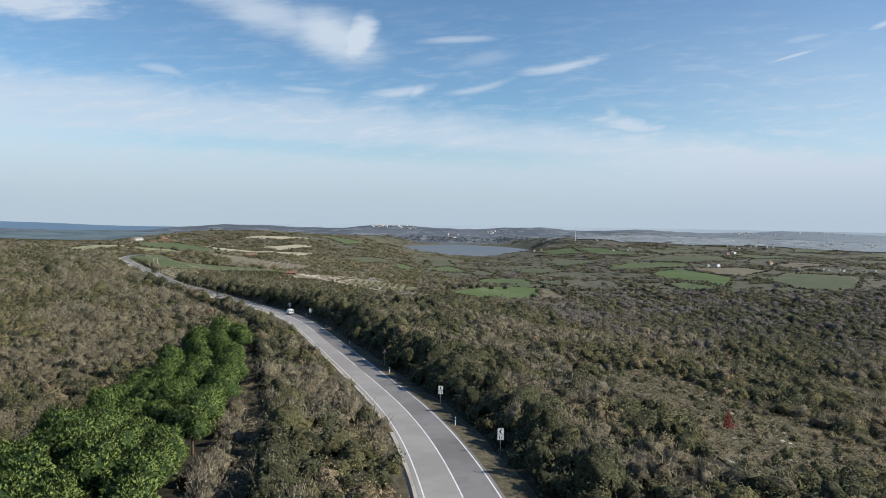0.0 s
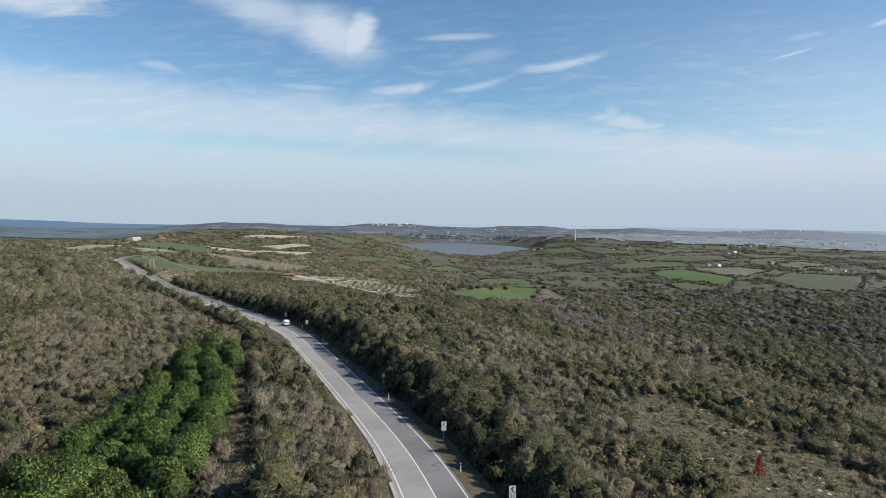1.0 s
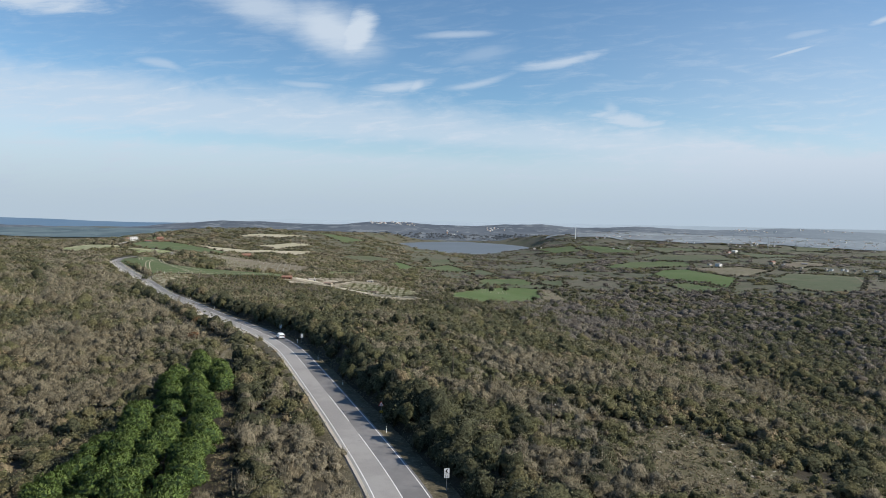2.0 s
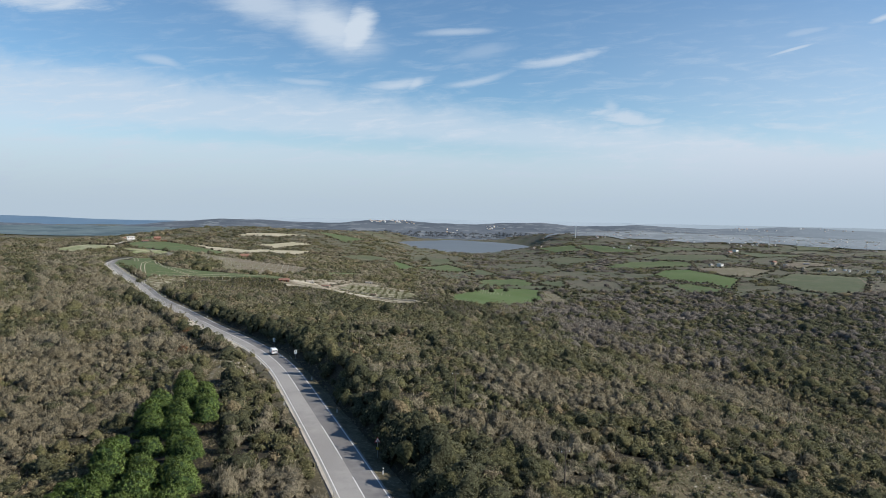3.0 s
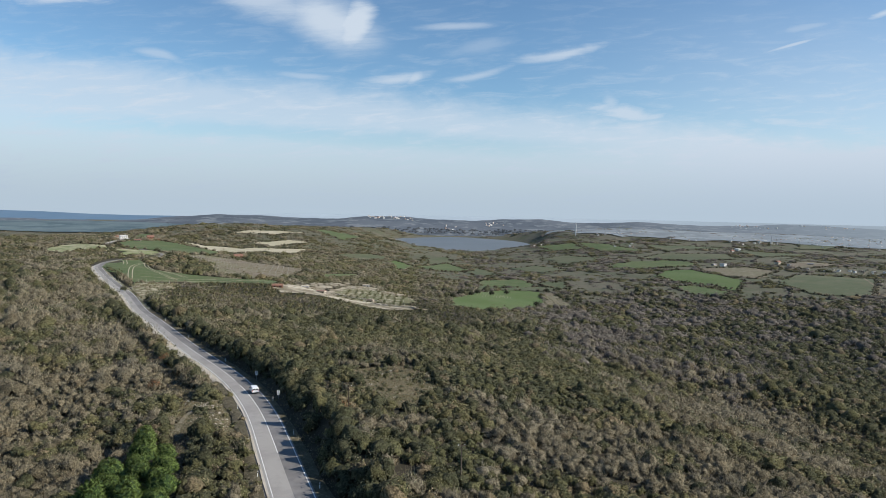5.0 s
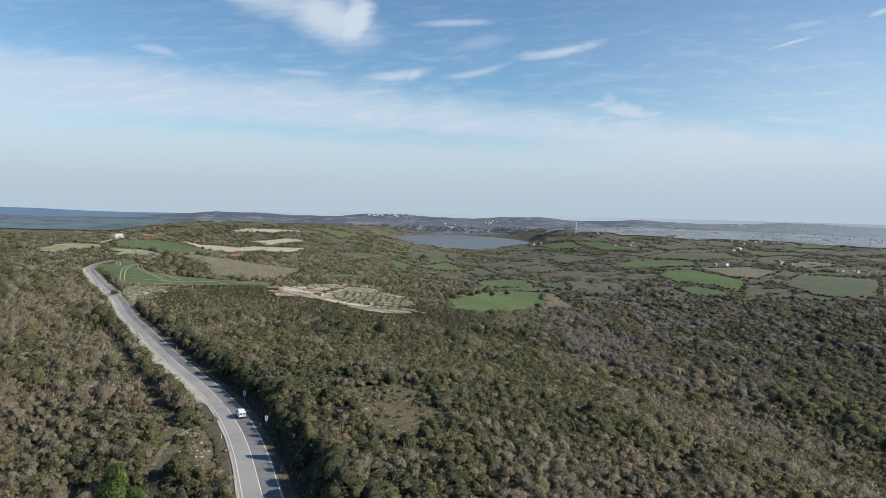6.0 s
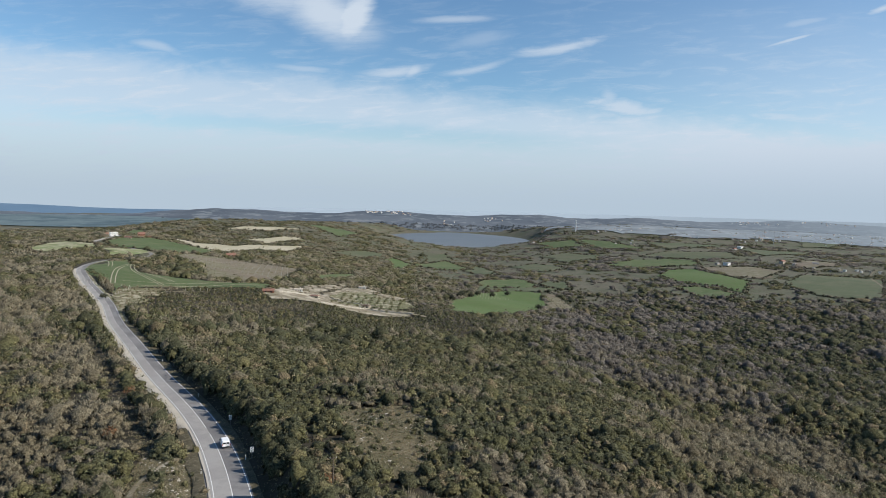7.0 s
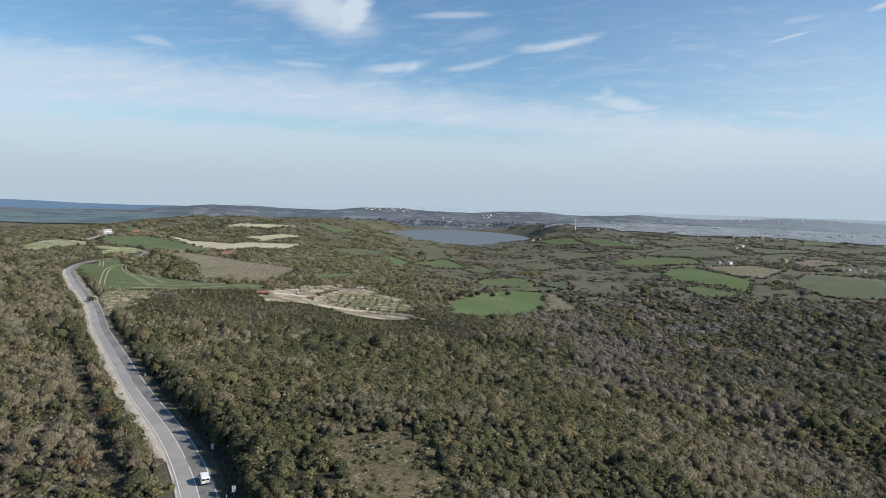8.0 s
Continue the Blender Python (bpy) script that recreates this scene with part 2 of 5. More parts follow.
LEAF_TINTS = {
    "bare": ("bare_grey_twigs", (0.345, 0.297, 0.198), (0.275, 0.235, 0.152), (0.375, 0.33, 0.235), (0.29, 0.225, 0.132)),
    "olive": ("olive_green_leaves", (0.174, 0.168, 0.078), (0.22, 0.198, 0.1), (0.146, 0.146, 0.07), (0.248, 0.195, 0.116)),
    "dark": ("dark_evergreen_leaves", (0.118, 0.122, 0.066), (0.142, 0.14, 0.076), (0.12, 0.122, 0.07), None),
    "brown": ("dry_brown_leaves", (0.345, 0.27, 0.16), (0.285, 0.235, 0.135), (0.25, 0.205, 0.135), (0.19, 0.18, 0.085)),
    # grey leafless twigs, greyed further in colour to suggest haze
    "wood": ("leafless_far_woods", (0.285, 0.248, 0.205), (0.225, 0.198, 0.162), (0.305, 0.268, 0.226), (0.25, 0.208, 0.162)),
}
LEAF = {name: material(title, foliage(*tints), 0.85, 0.2, 1.1, thin=0.08) for name, (title, *tints) in LEAF_TINTS.items()}


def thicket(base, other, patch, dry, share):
    """Dense crown insides: leaves' colour dimmed, with shade between twigs painted as dark noise."""
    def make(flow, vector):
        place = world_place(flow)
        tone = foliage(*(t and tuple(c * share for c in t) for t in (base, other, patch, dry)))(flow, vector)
        gap_shade = flow.step(flow.noise(place, 1.9, 4.0, 0.75), 0.38, 0.6)
        return flow.mix(gap_shade, flow.mix(1.0, tone, (0.36, 0.36, 0.34), "MULTIPLY"), tone)
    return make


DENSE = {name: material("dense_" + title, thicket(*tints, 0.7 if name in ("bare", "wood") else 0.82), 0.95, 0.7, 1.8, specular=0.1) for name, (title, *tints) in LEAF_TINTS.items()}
# crown cores: dark tones stand in for shade among the inner twigs
CORE = material("shade_dark_twigs", mottled((0.022, 0.02, 0.01), (0.4, 0.4, 0.6, (0.015, 0.015, 0.008), 0.8)), 0.95)
CORE_BARE = material("shade_dark_bare_twigs", mottled((0.07, 0.057, 0.036), (0.4, 0.4, 0.6, (0.05, 0.04, 0.025), 0.8), (2.2, 0.45, 0.6, (0.024, 0.02, 0.013), 0.7)), 0.95)
PINE = material("bright_pine_needles", foliage((0.185, 0.262, 0.068), (0.15, 0.225, 0.056), (0.2, 0.275, 0.076)), 0.7, thin=0.15)
# dark core colour paints the shade between a pine's needle tufts
PINE_CORE = material("shade_dark_needles", mottled((0.022, 0.042, 0.012), (1.6, 0.42, 0.6, (0.04, 0.072, 0.02), 0.8)), 0.9, 0.3, 3.0)
BARK = material("grey_brown_bark", mottled((0.12, 0.09, 0.065), (3.0, 0.4, 0.6, (0.18, 0.145, 0.11), 0.7), (14.0, 0.5, 0.65, (0.06, 0.045, 0.03), 0.6)), 0.95, 0.02, 12.0)


# ---- lie of the land: heights in metres, the lake's surface is near z = 0 ----
SPINE_Y = [-400, 0, 50, 95, 140, 185, 230, 275, 320, 380, 450, 530, 620, 700, 850, 1100, 1360, 1700, 2300, 5000]
SPINE_X = [40, 8.4, 3.8, -2.8, -16.8, -33.3, -49.6, -72.2, -101.8, -136.8, -178, -220.6, -279.7, -328, -410, -500, -600, -700, -900, -1600]
SPINE_Z = [106, 107, 106.2, 101.2, 97.6, 95.2, 91.9, 89.8, 89, 86, 81.5, 78.5, 78.5, 79, 76, 73, 70, 62, 40, 20]


def ramp(v, a, b):
    """0 below a, 1 above b, smooth between."""
    k = np.clip((v - a) / (b - a), 0, 1)
    return k * k * (3 - 2 * k)


def smooth_table(v, xs, ys):
    """A table read with a short running mean, so that it has no corners."""
    w = 18.0
    return sum(np.interp(v + o * w, xs, ys) for o in (-1, -0.5, 0, 0.5, 1)) / 5


def hill(x, y, cx, cy, sx, sy, turn=0.0):
    c, s = math.cos(radians(turn)), math.sin(radians(turn))
    p, q = (x - cx) * c + (y - cy) * s, (y - cy) * c - (x - cx) * s
    return np.exp(-0.5 * ((p / sx) ** 2 + (q / sy) ** 2))


def roll(x, y, size, seed=0.0):
    """Soft rolling waves about one unit high."""
    a, b = x / size + seed, y / size - 1.7 * seed
    return 0.4 * (np.sin(a * 1.9 + 1.3 * np.sin(b * 1.1)) + np.sin(b * 2.3 + 1.7 * np.sin(a * 0.8 + 1)) + 0.5 * np.sin(a * 4.1 + b * 3.3))


def land(x, y):
    """The height of the ground at x, y (arrays or numbers)."""
    x, y = np.asarray(x, float), np.asarray(y, float)
    sx, sz = np.interp(y, SPINE_Y, SPINE_X), smooth_table(y, SPINE_Y, SPINE_Z)
    e = (x - sx) * (1 - 0.16 * ramp(y, 150, 450))
    right = smooth_table(e, [-50, 12, 60, 115, 230, 300, 500, 700, 1100, 5000], [0, 0, 4, 10, 25, 36, 62, 73, 80, 90])
    left = smooth_table(-e, [-50, 10, 55, 150, 500, 900, 1500, 5000], [0, 0, 5, 7, 7, 16, 44, 60])
    # knoll beside the road, whose top hides the slope behind it
    knoll = 5.5 * hill(x, y, -2, 262, 42, 55) - 4.0 * hill(x, y, 120, 330, 60, 70)
    # bank cut into the hillside along the road's right, and the broad back of the hill behind it
    rise = 4.2 * ramp(e, 7.0, 14.0) * (1 - ramp(e, 90, 175)) * np.interp(y, [40, 90, 140, 190, 290, 350, 470], [0.3, 0.45, 0.9, 1.0, 0.85, 0.5, 0.0])
    rise = rise + 1.3 * ramp(-e, 7.0, 12.0) * (1 - ramp(-e, 30, 90)) * (1 - ramp(y, 150, 300)) - 6.0 * hill(x, y, 165, 310, 60, 80) - 2.5 * hill(x, y, -31, 270, 13, 15)
    top = sz - right - left + knoll + rise + roll(x, y, 55) * 1.2 * ramp(np.abs(e), 15, 70)
    # spurs and gullies down the slope towards the valley
    spur = np.sin((0.86 * x + 0.5 * y) / 27 + 0.8 * np.sin(y / 90)) * 3.2 * ramp(e, 60, 200) * ramp(y, 120, 260) * (1 - ramp(y, 700, 900))
    top = top + spur
    floor = 10 + 16 * ramp(x, 150, 700) - 2 * ramp(y, 1200, 1900) + roll(x, y, 170, 2) * 3
    k = 7.0
    ridge = np.logaddexp(top / k, floor / k) * k
    # beyond the ridge: lowland, hills either side of the lake, the lake's basin
    far = 14 + roll(x, y, 420, 5) * 6 + 12 * ramp(x, 300, 900) - 25 * hill(x, y, 100, 1990, 190, 480)
    far = far + 50 * hill(x, y, -700, 1880, 300, 330) + 20 * hill(x, y, -560, 2750, 420, 300)
    far = far + 19 * hill(x, y, -370, 2080, 190, 330, 20) + 26 * hill(x, y, 540, 2480, 270, 420, -25)
    far = far + 22 * hill(x, y, 1300, 2700, 700, 250)
    west = ramp(-x - 0.42 * y, -250, 500) * ramp(np.hypot(x, y), 1300, 2300)
    far = far * (1 - west) + 21 * west
    far = far - (far + 4) * ramp(y, 2980, 3160) * ramp(x, -900, -700)
    z = ridge * (1 - ramp(y, 1250, 1800)) + far * ramp(y, 1250, 1800)
    lake = ramp(1 - np.hypot((x - 65) / 405, (y - 2670) / 525), 0, 0.42)
    z = z * (1 - lake) - 14 * lake
    coast = ramp(np.hypot(x, y), 3550, 3950) * ramp(-x, 700, 1100)
    return z * (1 - coast) + 2 * coast


def road_trench(x, y):
    """How near a place lies to the road's middle line: 1 on it, 0 from twelve metres on."""
    e = (x - np.interp(y, SPINE_Y, SPINE_X)) * (1 - 0.16 * ramp(y, 150, 450))
    return (1 - ramp(np.abs(e), 5.5, 13)) * (y < 712)


# ---- helpers for meshes ----
def sheet(name, verts, faces, mat, parent=None, smooth=False, normals=None):
    """One mesh object from arrays of corners and of faces that all have as many corners; leaves may take the normals of their crown."""
    verts, faces = np.asarray(verts, np.float32), np.asarray(faces, np.int32)
    me = bpy.data.meshes.new(name)
    k = faces.shape[1]
    me.vertices.add(len(verts)), me.loops.add(faces.size), me.polygons.add(len(faces))
    me.vertices.foreach_set("co", verts.ravel())
    me.loops.foreach_set("vertex_index", faces.ravel())
    me.polygons.foreach_set("loop_start", np.arange(0, faces.size, k, dtype=np.int32))
    me.polygons.foreach_set("loop_total", np.full(len(faces), k, np.int32))
    if smooth:
        me.polygons.foreach_set("use_smooth", np.ones(len(faces), bool))
    me.materials.append(mat)
    me.update(calc_edges=True)
    if normals is not None:
        me.attributes.new("custom_normal", "FLOAT_VECTOR", "POINT").data.foreach_set("vector", np.asarray(normals, np.float32).ravel())
    ob = new(name, me)
    ob.parent = parent
    return ob


def inside(x, y, poly):
    """Which of the places lie inside a polygon."""
    hit = np.zeros(x.shape, bool)
    for (ax, ay), (bx, by) in zip(poly, poly[1:] + poly[:1]):
        if ay != by:
            hit ^= ((ay > y) != (by > y)) & (x < (bx - ax) * (y - ay) / (by - ay) + ax)
    return hit


# ---- the ground: one sheet to the horizon ----
bearings = np.radians(np.r_[np.arange(-50, 50, 0.36), np.arange(50, 310, 4.0)])
rings = np.r_[0, 4, 8, 12 * np.exp(np.arange(0, 252) * 0.02393)]
rings = rings[rings < 4960]
bb, rr = np.meshgrid(bearings, rings)
gx, gy = rr * np.sin(bb), rr * np.cos(bb) + 20
gz = land(gx, gy) - 0.45 * road_trench(gx, gy)
nb, nr = len(bearings), len(rings)
ii, jj = np.meshgrid(np.arange(nb), np.arange(nr - 1))
i2 = (ii + 1) % nb
quads = np.stack([jj * nb + ii, jj * nb + i2, (jj + 1) * nb + i2, (jj + 1) * nb + ii], -1).reshape(-1, 4)[:, ::-1]
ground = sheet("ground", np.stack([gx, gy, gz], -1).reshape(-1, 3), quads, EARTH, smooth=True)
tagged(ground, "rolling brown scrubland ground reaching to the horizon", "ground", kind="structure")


def ground_at(x, y):
    """Height of the sheet itself, by its facets."""
    x, y = np.asarray(x, float), np.asarray(y, float)
    return land(x, y) - 0.45 * road_trench(x, y)


def ellipse(n, cx, cy, rx, ry, z):
    a = np.linspace(0, 2 * np.pi, n, endpoint=False)
    return np.r_[[(cx, cy, z)], np.stack([cx + rx * np.cos(a), cy + ry * np.sin(a), 0 * a + z], -1)]


def fan(n):
    return [(0, 1 + i, 1 + (i + 1) % n) for i in range(n)]


lake = tagged(sheet("water", ellipse(96, 60, 2660, 440, 540, -5), fan(96), WATER), "calm grey-blue lake between wooded hills", "lake", kind="structure")
sea_v = [(r * math.sin(radians(a)), r * math.cos(radians(a)) + 20, 18) for r in (4300, 4960) for a in range(-75, -12, 3)]
sea_v = [(x, y, -2 if math.hypot(x, y) < 4600 else 39 - 24 * float(ramp(math.degrees(math.atan2(x, y)), -33, -24))) for x, y, _ in sea_v]
n = len(sea_v) // 2
sea = tagged(sheet("water", sea_v, [(i, i + n, i + n + 1, i + 1)[::-1] for i in range(n - 1)], SEA), "blue sea along the horizon", "sea", kind="structure")


# ---- fields laid over the ground ----
FIELDS = [
    ("green_field", "dark green young wheat field with pale wheel tracks", "wheat", [(-331, 723), (-352, 795), (-353, 850), (-317, 780), (-280, 718), (-252, 712), (-215, 696), (-184, 695), (-166, 744), (-155, 682), (-191, 654), (-224, 630), (-244, 599), (-242, 582), (-260, 613), (-291, 660)]),
    ("grass_field", "rough dry grass plot between road and wheat", "drygrass", [(-240, 576), (-242, 596), (-226, 614), (-217, 616), (-212, 565), (-195, 513), (-197, 499), (-209, 516), (-227, 550)]),
    ("green_field", "dark green wheat field on the ridge", "wheat", [(-501, 1101), (-516, 1178), (-496, 1250), (-408, 1180), (-341, 1142), (-330, 1055), (-367, 1008), (-419, 1020), (-450, 1021)]),
    ("stubble_field", "pale cream stubble field strip", "stubble", [(-582, 1461), (-581, 1523), (-424, 1277), (-404, 1526), (-301, 1611), (-308, 1422), (-333, 1144), (-407, 1189)]),
    ("pasture", "pale green fallow on the plateau", "fallow", [(-551, 994), (-586, 1096), (-573, 1134), (-488, 1050), (-453, 989), (-481, 964), (-493, 909)]),
    ("grass_field", "pale fallow ground inside the bend of the road", "fallow", [(-441, 973), (-404, 1004), (-381, 977), (-363, 894), (-390, 886)]),
    ("orchard_plot", "grey-brown ploughed plot with rows of stakes", "plough", [(-352, 954), (-341, 1019), (-296, 1025), (-239, 1016), (-189, 999), (-179, 854), (-187, 726), (-224, 732), (-282, 883)]),
    ("green_field", "bright green wheat field on the valley floor", "wheatlight", [(10, 708), (17, 871), (48, 1008), (109, 1105), (150, 1088), (139, 970), (115, 878), (54, 784)]),
    ("ploughed_plot", "bare brown vegetable plot beside the wheat", "plough", [(159, 1085), (175, 1067), (171, 952), (124, 886), (142, 971)]),
    ("green_field", "green field behind the field trees", "wheat", [(55, 1135), (72, 1227), (143, 1280), (160, 1201), (151, 1155), (89, 1123)]),
    ("pasture", "dull green pasture along the valley", "pasture", [(164, 1203), (182, 1243), (219, 1231), (209, 1148), (182, 1157)]),
    ("green_field", "green field below the lake hill", "wheatlight", [(-102, 1502), (-109, 1637), (-54, 1484), (-65, 1343), (-88, 1325)]),
    ("green_field", "dark green field on the valley floor", "wheat", [(-54, 1484), (18, 1679), (70, 1448), (4, 1399)]),
    ("pasture", "pale green meadow leading to the lake", "pasture", [(-34, 1733), (17, 1867), (32, 1720), (-26, 1584)]),
    ("pasture", "dull meadow beside the stream", "pasture", [(40, 1441), (90, 1550), (115, 1387), (75, 1306)]),
    ("green_field", "bright green wheat field with a hedge", "wheatlight", [(401, 1320), (461, 1447), (521, 1461), (521, 1354), (524, 1220), (468, 1117), (452, 1179), (413, 1237)]),
    ("green_field", "green field on the valley side", "wheat", [(380, 1188), (424, 1177), (450, 1106), (420, 1059), (381, 1086)]),
    ("green_field", "long green field above the hedge", "wheat", [(353, 1577), (449, 1654), (526, 1680), (585, 1623), (564, 1542), (430, 1501)]),
    ("pasture", "wide olive pasture above the valley", "pasture", [(488, 1739), (591, 1842), (743, 1820), (708, 1674), (589, 1658)]),
    ("pasture", "olive pasture beside a copse", "pasture", [(254, 1821), (336, 1891), (421, 1759), (292, 1649)]),
    ("green_field", "dark green field on the lake hill", "wheat", [(429, 2205), (511, 2109), (556, 1933), (444, 1952)]),
    ("green_field", "green strip on the hill", "wheat", [(303, 2185), (414, 2198), (421, 2022), (331, 2037)]),
    ("ploughed_plot", "bare brown field beside the white house", "plough", [(539, 1482), (660, 1512), (690, 1434), (566, 1265), (527, 1308)]),
    ("pasture", "grey-green pasture scattered with sheds", "pasture", [(581, 1212), (682, 1351), (765, 1346), (807, 1304), (641, 1051), (577, 1062), (562, 1127)]),
    ("pasture", "dull green field", "pasture", [(832, 1990), (951, 1972), (1041, 1964), (794, 1737)]),
    ("pasture", "green field near the village", "pasture", [(1167, 2288), (1332, 2324), (1191, 2142), (1098, 2124)]),
    ("pasture", "long grey-green field", "pasture", [(610, 2091), (758, 2092), (860, 2056), (615, 1914)]),
    ("ploughed_plot", "bare earthy field by the farm", "plough", [(773, 1581), (857, 1630), (890, 1555), (761, 1477)]),
    ("green_field", "terraced green plot among bushes", "wheat", [(-156, 926), (-150, 992), (-127, 1084), (-116, 1034), (-139, 904)]),
    ("green_field", "green strip on the far slope", "wheat", [(-374, 2024), (-364, 2109), (-220, 2017), (-258, 1838)]),
    ("stubble_field", "pale fallow plot", "stubble", [(-428, 1612), (-372, 1700), (-320, 1709), (-382, 1582)]),
    ("stubble_field", "pale fallow strip", "stubble", [(-520, 1724), (-488, 1780), (-366, 1868), (-412, 1756)]),
    ("pasture", "olive fields among copses", "pasture", [(-253, 1553), (-180, 1663), (-114, 1668), (-164, 1526)]),
    ("pasture", "olive field below the ridge", "pasture", [(153, 1567), (225, 1642), (280, 1521), (211, 1464)]),
    ("green_field", "green field above the road house", "wheat", [(-667, 1526), (-724, 1683), (-682, 1671), (-630, 1545), (-537, 1293)]),
    ("meadow", "grassy strip behind the field trees", "pasture", [(44, 1004), (60, 1130), (97, 1116), (152, 1171), (187, 1154), (176, 1112), (146, 1101), (78, 1089)]),
    ("garden_plot", "terraced plots of dry grass and young trees", "drygrass", [(-106, 800), (-96, 835), (-84, 815), (-42, 756), (-30, 752), (-30, 700), (-40, 678), (-66, 694), (-88, 690), (-104, 706)]),
    ("bare_yard", "pale bare earth around the sheds", "dirt", [(-147, 644), (-153, 739), (-141, 804), (-118, 874), (-110, 903), (-110, 839), (-122, 757), (-102, 725), (-66, 688), (-22, 673), (-24, 656), (-64, 625), (-103, 640), (-134, 617)]),
    ("bare_yard", "pale earth track between terraces", "dirt", [(-116, 731), (-109, 832), (-90, 881), (-34, 794), (-40, 752), (-82, 815), (-102, 786), (-108, 705)]),
]


def draped(name, poly, mat, lift, step):
    """A patch of ground inside a polygon, following the land."""
    from mathutils.geometry import delaunay_2d_cdt
    rim = []
    for (ax, ay), (bx, by) in zip(poly, poly[1:] + poly[:1]):
        k = max(1, round(math.hypot(bx - ax, by - ay) / step))
        wob = [noise.noise((ax + (bx - ax) * i / k, ay + (by - ay) * i / k, 0.3)) * step * 0.9 + noise.noise(((ax + (bx - ax) * i / k) / 40, (ay + (by - ay) * i / k) / 40, 7.0)) * step for i in range(k)]
        rim += [Vector((ax + (bx - ax) * i / k + (wob[i] if i else 0), ay + (by - ay) * i / k + (wob[-i] if i else 0))) for i in range(k)]
    xs, ys = np.array([p.x for p in rim]), np.array([p.y for p in rim])
    px, py = np.meshgrid(np.arange(xs.min(), xs.max(), step), np.arange(ys.min(), ys.max(), step))
    px, py = px.ravel() + 0.01, py.ravel() + 0.013
    loop = [(p.x, p.y) for p in rim]
    keep = inside(px, py, loop)
    pts = rim + [Vector(p) for p in zip(px[keep], py[keep])]
    edges = [(i, (i + 1) % len(rim)) for i in range(len(rim))]
    vs, _, fs, *_ = delaunay_2d_cdt(pts, edges, [], 0, 0.01)
    v = np.array([(p.x, p.y) for p in vs])
    f = np.array([t for t in fs if len(t) == 3], int)
    mid = v[f].mean(1)
    f = f[inside(mid[:, 0], mid[:, 1], loop)]
    a, b = v[f[:, 1]] - v[f[:, 0]], v[f[:, 2]] - v[f[:, 0]]
    flip = a[:, 0] * b[:, 1] - a[:, 1] * b[:, 0] < 0
    f[flip] = f[flip][:, ::-1]
    return sheet(name, np.c_[v, ground_at(v[:, 0], v[:, 1]) + lift], f, mat, smooth=True)


for n, (name, label, cover_name, poly) in enumerate(FIELDS):
    far_off = min(p[1] for p in poly)
    ob = draped(name, poly, GROUND_COVER[cover_name], 0.35 + far_off / 1600 + 0.01 * n, 9 if far_off < 1200 else 22)
    tagged(ob, label, "field", kind="structure")

# clearings in the scrub
CLEARINGS = [
    [(31, 130), (42, 142), (50, 130), (53, 115), (58, 104), (61, 92), (58, 78), (46, 69), (32, 64), (31, 78), (34, 93), (30, 104), (27, 116)],
    [(-32, 272), (-16, 278), (-5, 264), (-2, 240), (-4, 226), (-11, 212), (-20, 226), (-27, 250)],
    [(-72, 238), (-59, 233), (-54, 226), (-48, 208), (-50, 202), (-64, 202), (-66, 215), (-70, 228)],
]
for poly in CLEARINGS:
    tagged(draped("clearing", poly, CLEARING, 0.12, 3.0), "stony clearing with straw-coloured grass in the scrub", "clearing", kind="structure")

# ---- the road ----
def rounded_line(points, times=4):
    pts = np.array(points, float)
    for _ in range(times):
        a, b = pts[:-1], pts[1:]
        mid = np.stack([0.75 * a + 0.25 * b, 0.25 * a + 0.75 * b], 1).reshape(-1, 2)
        pts = np.r_[pts[:1], mid, pts[-1:]]
    return pts


def resample(pts, step):
    d = np.r_[0, np.cumsum(np.hypot(*np.diff(pts, axis=0).T))]
    s = np.arange(0, d[-1], step)
    return np.stack([np.interp(s, d, pts[:, 0]), np.interp(s, d, pts[:, 1])], -1)


fine_y = np.arange(-400, 690, 12.0)
ROAD_LINE = np.r_[np.stack([smooth_table(fine_y, SPINE_Y, SPINE_X), fine_y], -1), [(-328, 701), (-346, 742), (-358, 785), (-364, 830), (-360, 872), (-358, 910), (-368, 952), (-392, 992), (-426, 1016), (-462, 1038), (-496, 1072), (-519, 1112), (-533, 1168), (-552, 1250), (-590, 1380), (-640, 1500)]]
ROAD_LINE = resample(rounded_line(ROAD_LINE, 3), 3.0)
road_way = np.gradient(ROAD_LINE, axis=0)
road_way /= np.hypot(*road_way.T)[:, None]
road_side = np.stack([road_way[:, 1], -road_way[:, 0]], -1)  # to the right
road_z = land(*ROAD_LINE.T)
for _ in range(12):
    road_z[1:-1] = (road_z[:-2] + road_z[1:-1] + road_z[2:]) / 3


def ribbon(name, offsets, lifts, mat, parent, first=0.0, last=1e9, wobble=0.0):
    """A strip along the road: offsets to the right of its middle and lifts over it, between two northings."""
    sel = np.where((ROAD_LINE[:, 1] >= first) & (ROAD_LINE[:, 1] <= last))[0]
    c, s, z = ROAD_LINE[sel], road_side[sel], road_z[sel]
    k = len(offsets)
    outer = 0 if offsets[0] < 0 else k - 1
    rows = []
    for j, (o, h) in enumerate(zip(offsets, lifts)):
        w = wobble * (np.sin(sel * 0.9 + 3 * j) + np.sin(sel * 0.37 + j))
        p = c + s * (o + w)[:, None] if wobble and j == outer else c + s * o
        rows.append(np.c_[p, z + h])
    v = np.stack(rows, 1).reshape(-1, 3)
    i, j = np.meshgrid(np.arange(k - 1), np.arange(len(sel) - 1))
    f = np.stack([j * k + i, j * k + i + 1, (j + 1) * k + i + 1, (j + 1) * k + i], -1).reshape(-1, 4)
    return sheet(name, v, f, mat, parent, smooth=True)


